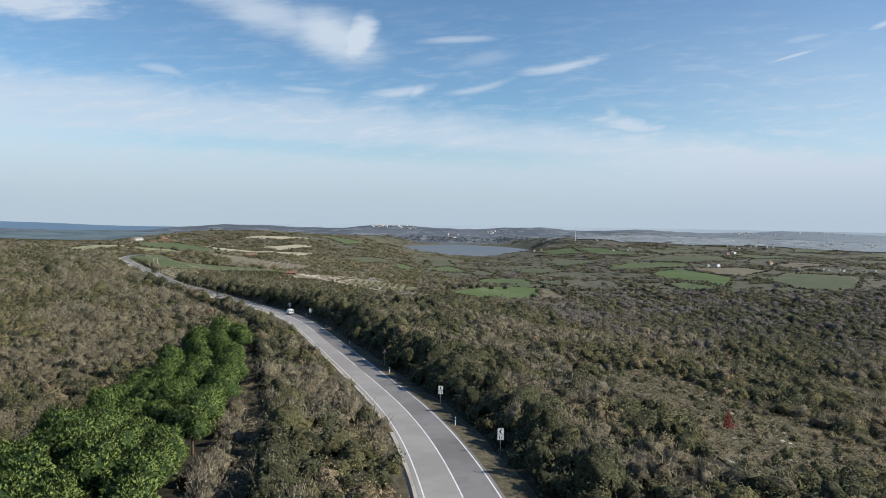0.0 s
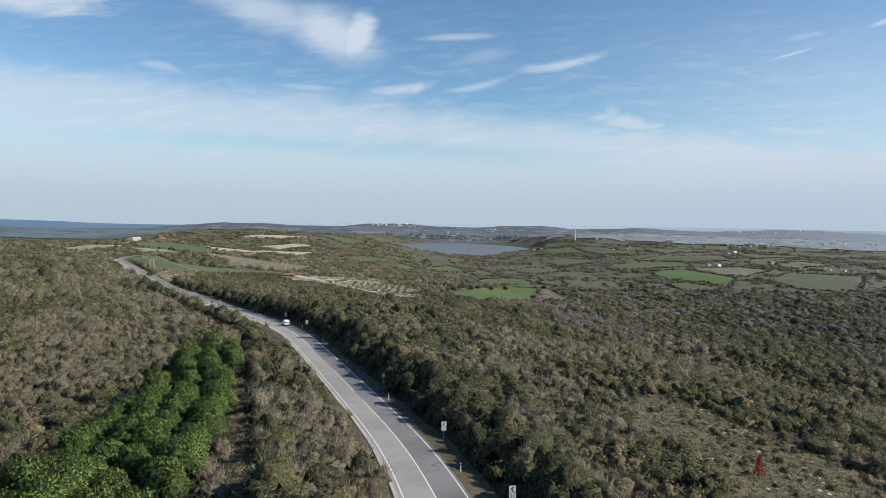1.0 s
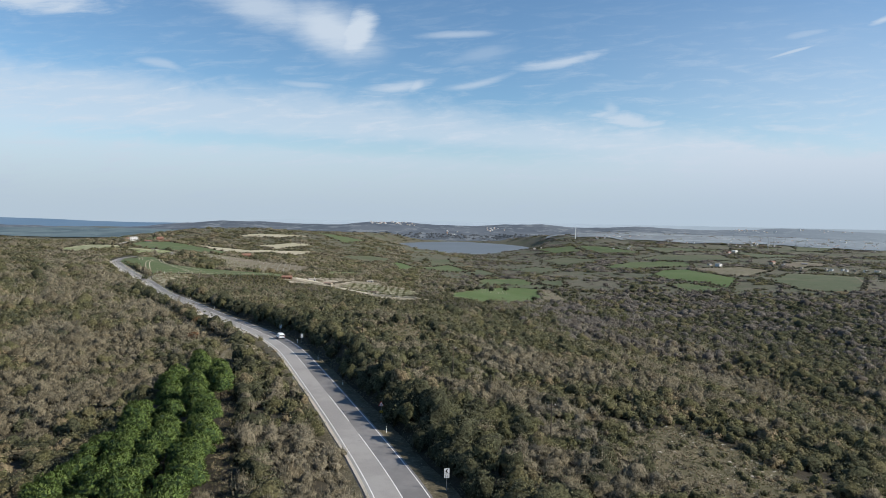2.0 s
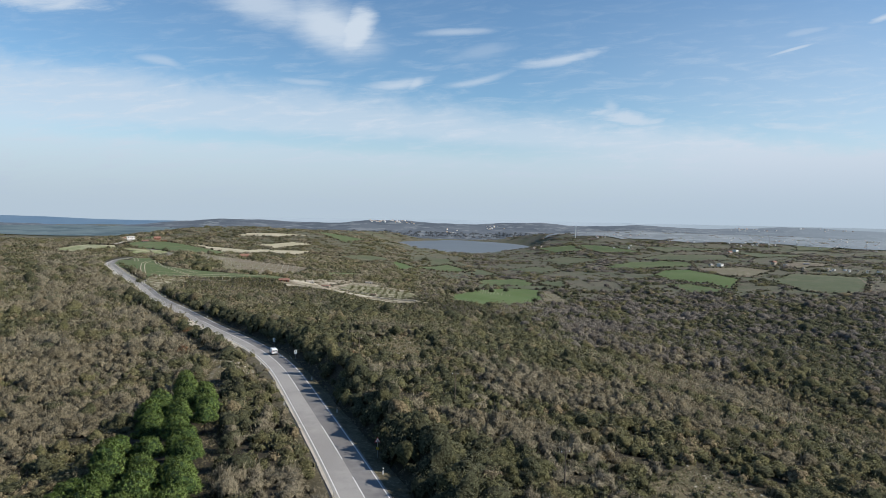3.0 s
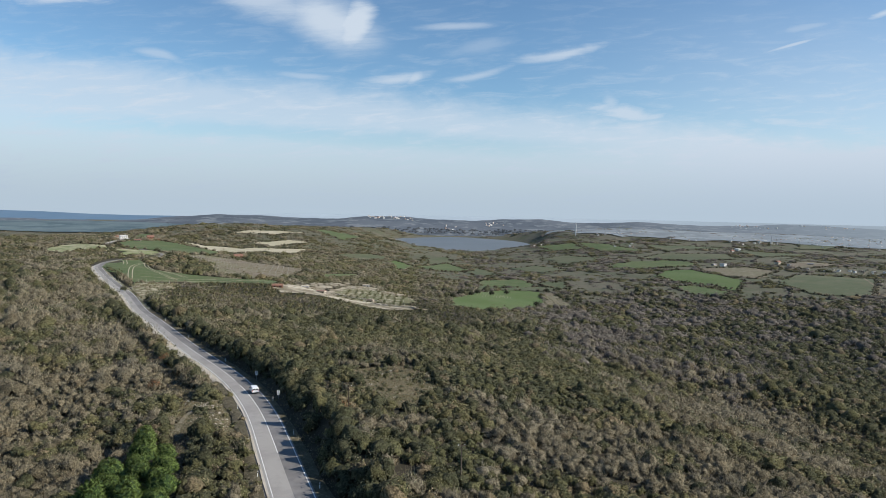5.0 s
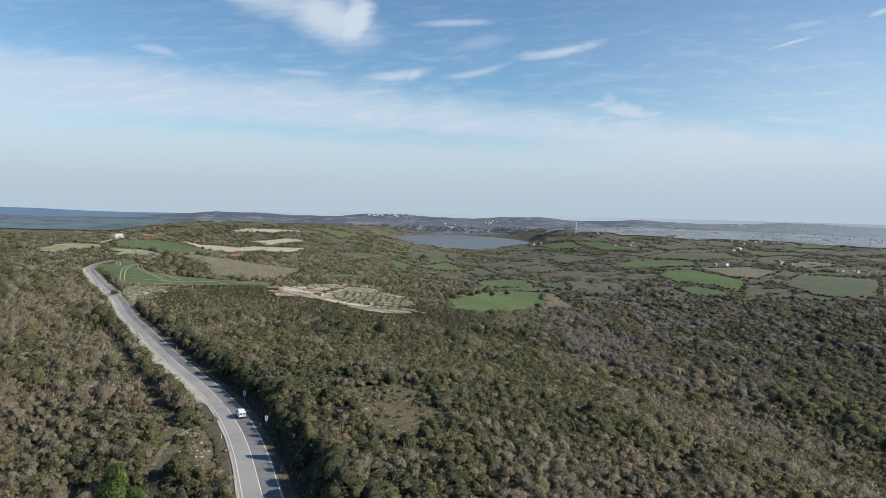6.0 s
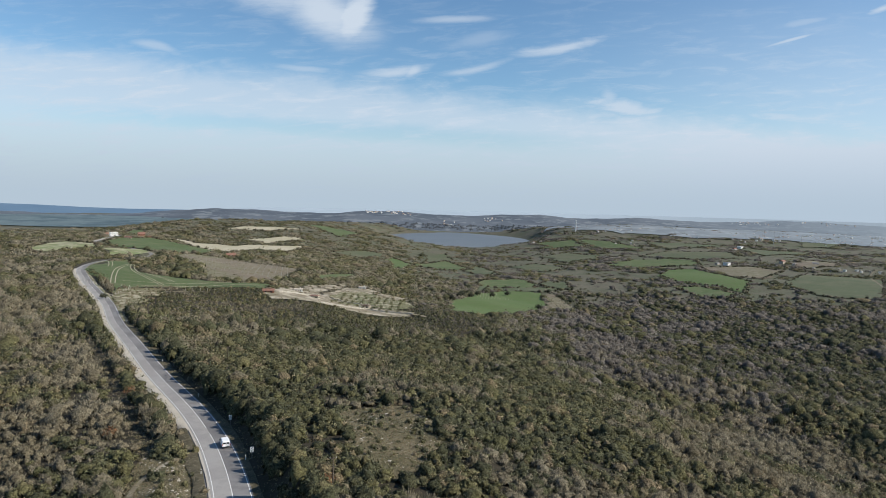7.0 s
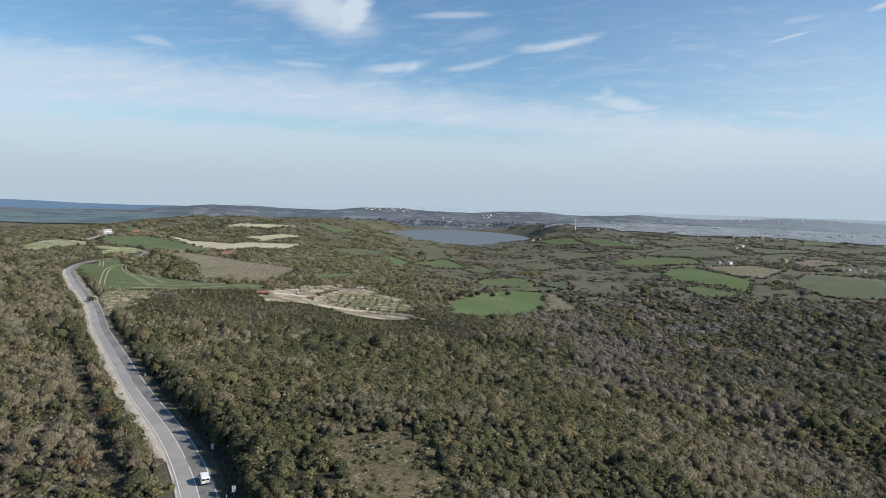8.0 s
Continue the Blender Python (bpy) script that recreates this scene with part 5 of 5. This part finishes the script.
house(-113, 690, -12, 8, 4.5, 1, WALL_CREAM, ROOF_TILE, False, "low hut with dark roof in a bare earth yard", "garden_hut", "hut")
house(-145, 652, 8, 9, 4, 1, WALL_BRICK, ROOF_TILE, True, "small brick shed with red roof in the scrub", "garden_shed", "shed")
house(-90, 868, 0, 8, 4, 1, WALL_WHITE, WALL_CREAM, False, "small white hut on the terraces", "garden_hut", "hut")
house(-67, 690, -20, 7, 4, 1, WALL_CREAM, DOOR_WOOD, False, "low hut with brown roof beside a track", "garden_hut", "hut")
house(622, 1545, 38, 12, 10, 2, WALL_WHITE, ROOF_GREY, False, "white two-storey house among farm fields")
house(604, 1552, 38, 10, 7, 1, WALL_CREAM, ROOF_GREY, True, "grey-roofed barn beside the white house", "barn", "barn")
house(858, 2015, 42, 15, 12, 2, WALL_WHITE, WALL_WHITE, False, "white flat-roofed block among far fields")
house(812, 1945, 35, 14, 8, 1, WALL_WHITE, ROOF_TILE, True, "white cottage with tiled roof among fields")
house(752, 1565, 40, 15, 9, 2, WALL_CREAM, ROOF_TILE, True, "pinkish farmhouse with tiled roof")
house(768, 1545, 40, 9, 6, 1, WALL_WHITE, ROOF_GREY, False, "low white outbuilding by the farmhouse", "outbuilding", "shed")
house(818, 1552, -30, 12, 7, 1, WALL_CREAM, ROOF_GREY, True, "grey farm building beside a hedge", "barn", "barn")
shed_rng = random.Random(11)
for k in range(16):
    house(770 + 9.5 * k + shed_rng.uniform(-8, 8), 1470 - 5 * k + shed_rng.uniform(-25, 25), shed_rng.uniform(15, 65), shed_rng.uniform(4, 9), shed_rng.uniform(3, 5), 1, shed_rng.choice([WALL_WHITE, WALL_CREAM, WALL_CREAM]), ROOF_GREY, False, "small pale shed in the pasture", "field_shed", "shed", "sheds in the pasture", True)

# ---- far villages ----
# roof tiles of far houses, colour paled to suggest haze
ROOF_HAZED = plain("haze_paled_tiles", (0.34, 0.25, 0.21), 0.9, 0, 0.15, 0.6)
cottages = []
for k in range(6):
    cottages.append(house(1300, 2420, 0, (6.5, 7.5, 6.5, 10, 8, 6)[k], (5, 6, 5, 6, 7, 5)[k], (1, 2, 1, 1, 2, 1)[k], (WALL_WHITE, WALL_WHITE, WALL_CREAM, WALL_WHITE, WALL_WHITE, WALL_CREAM)[k], (ROOF_HAZED, ROOF_HAZED, ROOF_TILE, ROOF_GREY, WALL_WHITE, ROOF_HAZED)[k], k not in (3, 4), ("white cottage with red tiled roof in the village", "white two-storey village house with tiled roof", "cream two-storey village house with tiled roof", "long white flat-roofed village building", "white two-storey flat-roofed block in the village", "small cream village cottage with tiled roof")[k], "village_house", "house", "houses of the far villages", True))
# across, ahead, spread across, spread ahead, how many
VILLAGES = [(1290, 2420, 260, 150, 150), (660, 2440, 110, 40, 24), (1010, 2300, 120, 60, 18), (800, 2300, 60, 40, 8), (560, 2080, 60, 60, 4), (330, 2250, 40, 40, 3), (1600, 2600, 200, 100, 30)]
village_rng = random.Random(23)
first_six = list(cottages)
for cx, cy, sx, sy, count in VILLAGES:
    for k in range(count):
        x, y = cx + village_rng.gauss(0, 0.55) * sx, cy + village_rng.gauss(0, 0.55) * sy
        m = pose(x, y, float(ground_at(x, y)), 0, 0, village_rng.uniform(15, 70))
        if first_six:
            first_six.pop().matrix_world = m
        else:
            copy_thing(village_rng.choice(cottages), m).scale = (0.72, 0.72, 0.72)

# ---- tower, mast ----
tower = tagged(new("tower"), "slim white tower with small head on the far hill", "tower")
tx, ty = 475, 2450
part("shaft", rod(BM(), (0, 0, -4), (0, 0, 40), 1.9, 1.3, 16), SIGN_WHITE, tower)
part("head", box(BM(), -2.0, -2.4, 39, 2.0, 3.6, 42, 0.5), SIGN_WHITE, tower)
place(tower, tx, ty)
mast = tagged(new("lattice_mast"), "thin steel lattice mast near the village", "mast")
for sx_, sy_ in ((-1, -1), (1, -1), (1, 1), (-1, 1)):
    part("leg", rod(BM(), (1.6 * sx_, 1.6 * sy_, -1), (0.5 * sx_, 0.5 * sy_, 34), 0.22, 0.16, 6), STEEL, mast)
for k in range(8):
    z, r = 4 * k + 2, 1.6 - 1.1 * (4 * k + 2) / 34
    part("brace", rod(BM(), (-r, -r, z), (r, -r, z + 3), 0.12, None, 6), STEEL, mast)
place(mast, 1040, 2190)

# ---- rows of stakes ----
def stake_row(label, starts, ends, spacing, height, group):
    stake_mesh = None
    for a, b in zip(starts, ends):
        row = tagged(new("stake_row"), label, "stake row", group)
        n = max(2, int(math.dist(a, b) / spacing))
        for k in range(n):
            x, y = a[0] + (b[0] - a[0]) * k / (n - 1), a[1] + (b[1] - a[1]) * k / (n - 1)
            if stake_mesh is None:
                ob = part("stake", rod(BM(), (0, 0, -0.5), (0, 0, height), 0.16, 0.13, 5), STAKE_WOOD, row)
                stake_mesh = ob.data
            else:
                ob = new("stake", stake_mesh)
                ob.parent = row
            ob.location = (x, y, float(ground_at(x, y)) + 0.8)


stake_row("row of pale wooden stakes in the green field", [(46, 1000), (50, 975), (56, 955)], [(80, 1030), (88, 1000), (96, 985)], 4.5, 2.2, "stakes in the valley field")
starts = [(-345 + 9 * k, 985 - 17 * k) for k in range(10)]
ends = [(-215 + 4.5 * k, 1046 - 21 * k) for k in range(10)]
stake_row("row of pale vine stakes on a ploughed plot", starts, ends, 6.5, 1.7, "vine stakes on the slope")
stake_row("line of pale fence posts beside the wheat", [(-246, 604), (-236, 598), (-300, 640)], [(-186, 640), (-228, 540), (-252, 598)], 5.0, 1.6, "fence posts by the wheat")
stake_row("rows of pale stakes on bare terraces", [(-100, 800), (-95, 780), (-88, 760), (-80, 735), (-74, 715)], [(-40, 775), (-42, 748), (-40, 722), (-36, 700), (-34, 680)], 5.0, 1.5, "stakes on the terraces")

# ---- wheel tracks and paths ----
def track(points, width, mat, label, lift=0.9, name="wheel_track"):
    line = resample(rounded_line(points, 3), 5.0)
    way = np.gradient(line, axis=0)
    way /= np.hypot(*way.T)[:, None]
    side = np.stack([way[:, 1], -way[:, 0]], -1) * width / 2
    a, b = line - side, line + side
    v = np.stack([np.c_[a, ground_at(*a.T) + lift], np.c_[b, ground_at(*b.T) + lift]], 1).reshape(-1, 3)
    k = np.arange(len(line) - 1)
    f = np.stack([2 * k, 2 * k + 1, 2 * k + 3, 2 * k + 2], -1)
    return tagged(sheet(name, v, f, mat), label, "track", kind="structure")


for points in ([(-322, 790), (-312, 735), (-284, 668), (-262, 620)], [(-334, 830), (-305, 745), (-262, 680), (-228, 634)], [(-346, 850), (-338, 818)], [(-280, 722), (-252, 690), (-232, 664)], [(-262, 640), (-230, 646), (-200, 682), (-176, 714)], [(-238, 620), (-212, 646), (-186, 672), (-168, 704)], [(-350, 800), (-330, 760), (-322, 740)]):
    for off in (0, 3.2):
        track([(x + off, y + 0.3 * off) for x, y in points], 0.8, GROUND_COVER["stubble"], "pale wheel track through the wheat")
for points in ([(-520, 1080), (-500, 1010), (-470, 950)], [(-545, 1090), (-528, 1020), (-512, 960)]):
    track(points, 1.6, GROUND_COVER["stubble"], "pale wheel track across the pasture", 1.2)
for points in ([(-440, 972), (-400, 950), (-372, 905)], [(-425, 980), (-395, 970), (-376, 940)], [(-448, 965), (-420, 920), (-392, 880)]):
    track(points, 1.3, GROUND_COVER["stubble"], "pale worn track in dry grass", 1.2)
track([(-236, 560), (-222, 590), (-205, 612), (-185, 632)], 1.8, GROUND_COVER["dirt"], "pale earth path along the field edge", 0.9, "path")
track([(-62, 206), (-66, 222), (-62, 238), (-56, 246)], 1.2, GROUND_COVER["dirt"], "pale trodden path from the road", 0.3, "path")
track([(-125, 700), (-112, 730), (-104, 790), (-96, 840), (-92, 868)], 3.0, GROUND_COVER["dirt"], "pale earth track up the terraces", 1.1, "path")
track([(-106, 695), (-85, 690), (-60, 690), (-30, 672), (-12, 655)], 4.0, GROUND_COVER["dirt"], "pale earth track past the hut", 1.1, "path")
track([(700, 1130), (760, 1260), (850, 1420), (960, 1520), (1100, 1640)], 3.5, GROUND_COVER["plough"], "grey country road along the pasture", 1.4, "path")

# ---- stone walls and small trees of the gardens ----
def stone_wall(points, label):
    """A low dry wall of rough courses along a line."""
    wall = tagged(new("stone_wall"), label, "wall")
    line = resample(np.array(points, float), 2.2)
    for k, (a, b) in enumerate(zip(line, line[1:])):
        bm = BM()
        mid, ang = (a + b) / 2, math.atan2(b[1] - a[1], b[0] - a[0])
        h = 1.1 + 0.35 * math.sin(k * 1.7)
        box(bm, -1.15, -0.35, -0.6, 1.15, 0.35, h, 0.06)
        ob = part("course", bm, STONE, wall)
        ob.matrix_world = pose(mid[0], mid[1], float(ground_at(*mid)) + 0.9, 0, 0, math.degrees(ang))


stone_wall([(-98, 640), (-82, 656), (-66, 672), (-44, 668), (-24, 664)], "pale dry stone wall along the garden track")
stone_wall([(-140, 668), (-124, 690), (-112, 702)], "pale stone wall round the garden yard")
stone_wall([(-104, 726), (-86, 712), (-60, 700)], "low pale terrace wall in the gardens")
sapling = make_shrub("garden_tree", "small green garden tree planted on the terraces", 1.5, 1.7, LEAF["olive"], -98, 770)
tagged(sapling, group="garden trees on the terraces")
garden_rng = random.Random(3)
for row in range(7):
    for k in range(9):
        x, y = -96 + 7.2 * k + garden_rng.uniform(-1.5, 1.5), 770 - 14 * row - 2.4 * k + garden_rng.uniform(-2, 2)
        copy_thing(sapling, pose(x, y, float(ground_at(x, y)) + 0.5, 0, 0, garden_rng.uniform(0, 360)))

# ---- hedges round the fields ----
hedge_rng = np.random.default_rng(31)
for kind_name, share in (("bare", 0.45), ("dark", 0.35), ("brown", 0.2)):
    pts = []
    for name, _, cover_name, poly in FIELDS:
        if cover_name in ("dirt", "drygrass") or min(p[1] for p in poly) < 900:
            continue
        for (ax, ay), (bx, by) in zip(poly, poly[1:] + poly[:1]):
            n = int(math.dist((ax, ay), (bx, by)) / 5.0)
            if n and hedge_rng.random() < 0.75:
                t = hedge_rng.random(n)
                keep = hedge_rng.random(n) < share
                pts.append(np.stack([ax + (bx - ax) * t, ay + (by - ay) * t], -1)[keep] + hedge_rng.normal(size=(keep.sum(), 2)) * 2.0)
    p = np.concatenate(pts)
    r = hedge_rng.uniform(1.6, 3.4, len(p))
    h = r * hedge_rng.uniform(0.8, 1.3, len(p))
    base = np.c_[p, ground_at(*p.T) + 0.3 * h]
    v = leaf_soup(base, r, h, 14, 1.0)
    hedge = sheet("hedge", v, np.arange(len(v)).reshape(-1, 3), LEAF[kind_name])
    tagged(hedge, {"bare": "leafless grey hedges between the fields", "dark": "dark evergreen hedges between the fields", "brown": "brown hedges between the fields"}[kind_name], "hedge", kind="stuff")
    # dark blobs inside the hedges, shade put into their colour
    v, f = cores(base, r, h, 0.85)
    tagged(sheet("hedge", v, f, CORE_BARE if kind_name == "bare" else CORE), "dark inside of the field hedges, shade in its colour", "hedge", kind="stuff")


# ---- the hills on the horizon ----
# haze painted into colour and emission, paler towards the right
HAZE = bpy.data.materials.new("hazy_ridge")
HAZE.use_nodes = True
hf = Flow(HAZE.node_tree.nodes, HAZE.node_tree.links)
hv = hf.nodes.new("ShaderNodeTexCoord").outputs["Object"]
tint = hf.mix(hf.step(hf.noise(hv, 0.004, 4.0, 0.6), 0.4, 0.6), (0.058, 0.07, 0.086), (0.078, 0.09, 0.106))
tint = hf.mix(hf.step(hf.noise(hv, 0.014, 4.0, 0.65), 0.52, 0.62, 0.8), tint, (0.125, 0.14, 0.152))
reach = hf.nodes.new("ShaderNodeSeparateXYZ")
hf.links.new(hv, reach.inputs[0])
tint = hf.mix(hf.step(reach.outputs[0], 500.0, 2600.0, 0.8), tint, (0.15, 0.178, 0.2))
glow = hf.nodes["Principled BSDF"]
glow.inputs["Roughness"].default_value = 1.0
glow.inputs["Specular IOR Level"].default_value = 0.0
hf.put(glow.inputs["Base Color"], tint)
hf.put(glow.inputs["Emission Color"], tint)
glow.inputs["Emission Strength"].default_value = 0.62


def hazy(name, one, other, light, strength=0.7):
    """A plain far backdrop, haze painted into its base colour and emission."""
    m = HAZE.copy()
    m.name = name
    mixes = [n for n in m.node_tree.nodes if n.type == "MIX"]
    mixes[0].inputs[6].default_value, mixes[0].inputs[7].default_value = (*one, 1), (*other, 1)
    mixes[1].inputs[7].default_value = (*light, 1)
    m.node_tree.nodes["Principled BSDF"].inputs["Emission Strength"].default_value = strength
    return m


def far_ridge(y0, depth, x0, x1, height, label):
    """A long hill far off, rising from y0 to its crest and falling behind it."""
    xs = np.arange(x0, x1, 30.0)
    rows_ = []
    for t in (0, 0.3, 0.6, 0.85, 1.0, 1.3):
        crest = height(xs / y0) * math.sin(min(t, 1.0) * math.pi / 2) - (t > 1) * 60
        rows_.append(np.stack([xs, 0 * xs + y0 + t * depth, crest - 12 * (t == 0)], -1))
    v = np.stack(rows_, 1).reshape(-1, 3)
    i, j = np.meshgrid(np.arange(5), np.arange(len(xs) - 1))
    f = np.stack([j * 6 + i, (j + 1) * 6 + i, (j + 1) * 6 + i + 1, j * 6 + i + 1], -1).reshape(-1, 4)
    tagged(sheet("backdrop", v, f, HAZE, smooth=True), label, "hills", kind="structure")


CREST_U = [-0.95, -0.756, -0.66, -0.562, -0.465, -0.397, -0.338, -0.27, -0.221, -0.173, -0.124, -0.075, -0.026, 0.023, 0.072, 0.121, 0.17, 0.219, 0.258, 0.336, 0.386, 0.425, 0.514, 0.583, 0.632, 0.691, 0.78, 0.9]
CREST_Z = [0, 10, 3, 5, 35, 53, 55, 49, 44, 48, 65, 66, 58, 51, 55, 65, 69, 58, 53, 66, 64, 55, 57, 69, 73, 66, 55, 50]


def ridge_top(u):
    """Height of the far ridge's crest, by bearing."""
    return sum(np.interp(u + o, CREST_U, CREST_Z) for o in (-0.012, 0, 0.012)) / 3 + 1.5 * np.sin(u * 77) + 0.8 * np.sin(u * 191)


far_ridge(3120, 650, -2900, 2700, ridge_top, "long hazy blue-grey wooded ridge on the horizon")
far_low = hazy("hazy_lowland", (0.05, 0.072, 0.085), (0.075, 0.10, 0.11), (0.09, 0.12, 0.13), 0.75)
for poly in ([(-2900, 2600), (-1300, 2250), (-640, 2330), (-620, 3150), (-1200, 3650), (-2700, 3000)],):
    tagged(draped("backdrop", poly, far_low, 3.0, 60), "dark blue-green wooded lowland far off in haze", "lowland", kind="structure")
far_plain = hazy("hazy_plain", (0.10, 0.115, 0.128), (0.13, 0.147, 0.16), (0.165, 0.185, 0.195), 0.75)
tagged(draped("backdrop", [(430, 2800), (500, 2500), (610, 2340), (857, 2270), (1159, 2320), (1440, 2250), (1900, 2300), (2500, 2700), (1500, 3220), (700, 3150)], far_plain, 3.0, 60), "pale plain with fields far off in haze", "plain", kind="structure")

# land behind the ridge, nearly sky-coloured and glowing to paint it lost in haze
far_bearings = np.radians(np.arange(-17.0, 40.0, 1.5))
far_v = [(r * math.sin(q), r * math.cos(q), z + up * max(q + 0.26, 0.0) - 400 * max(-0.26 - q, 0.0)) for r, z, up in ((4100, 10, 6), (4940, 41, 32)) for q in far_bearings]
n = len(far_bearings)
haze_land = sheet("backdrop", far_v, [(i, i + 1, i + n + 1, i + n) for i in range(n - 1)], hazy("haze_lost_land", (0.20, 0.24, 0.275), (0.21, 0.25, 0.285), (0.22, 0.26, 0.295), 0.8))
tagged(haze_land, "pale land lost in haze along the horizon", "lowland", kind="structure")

# trees along the far shore, haze painted in as grey colour and glow
shore_rng = np.random.default_rng(57)
n = 420
u, t = shore_rng.normal(0.03, 0.16, n), shore_rng.uniform(0.06, 0.26, n) ** 1.0
p = np.stack([u * 3120, 3120 + 650 * t], -1)
z = ridge_top(u) * np.sin(t * math.pi / 2)
r = shore_rng.uniform(3, 9, n)
v, f = cores(np.c_[p, z], r, r * shore_rng.uniform(0.5, 0.9, n), 1.0, False, 0.35)
tagged(sheet("far_trees", v, f, hazy("hazy_trees", (0.03, 0.036, 0.042), (0.045, 0.05, 0.056), (0.06, 0.064, 0.068), 0.6)), "trees along the far shore of the lake, painted grey with haze", "trees", kind="stuff")

# hamlets on the far ridge
for cx, sx_, t0, count in ((-330, 70, 0.8, 20), (-210, 60, 0.78, 14), (245, 60, 0.55, 12), (60, 50, 0.35, 6), (1650, 90, 0.8, 16), (2000, 120, 0.7, 10)):
    for k in range(count):
        x, t = cx + village_rng.gauss(0, 0.6) * sx_, t0 + village_rng.uniform(-0.12, 0.12)
        y = 3120 + 650 * t
        z = float(ridge_top(np.array([x / 3120]))[0]) * math.sin(t * math.pi / 2)
        copy_thing(village_rng.choice(cottages), pose(x, y, z - 0.5, 0, 0, village_rng.uniform(15, 70)))

# ---- rough growth on the dry plots ----
plot_rng = np.random.default_rng(41)
for kind_name in ("brown", "olive"):
    pts = []
    for name, _, cover_name, poly in FIELDS:
        if cover_name not in ("drygrass", "plough", "dirt"):
            continue
        xs, ys = zip(*poly)
        q = np.stack([plot_rng.uniform(min(xs), max(xs), 260), plot_rng.uniform(min(ys), max(ys), 260)], -1)
        pts.append(q[inside(q[:, 0], q[:, 1], poly)])
    q = np.concatenate(pts)
    r = plot_rng.lognormal(-0.2, 0.4, len(q))
    v = leaf_soup(np.c_[q, ground_at(*q.T) + 0.8], r, r * 0.6, 9, 0.5, 0.4)
    tagged(sheet("grass_tufts", v, np.arange(len(v)).reshape(-1, 3), LEAF[kind_name]), "dry tufts scattered on the fallow plots" if kind_name == "brown" else "green tufts scattered on the fallow plots", "grass", kind="stuff")
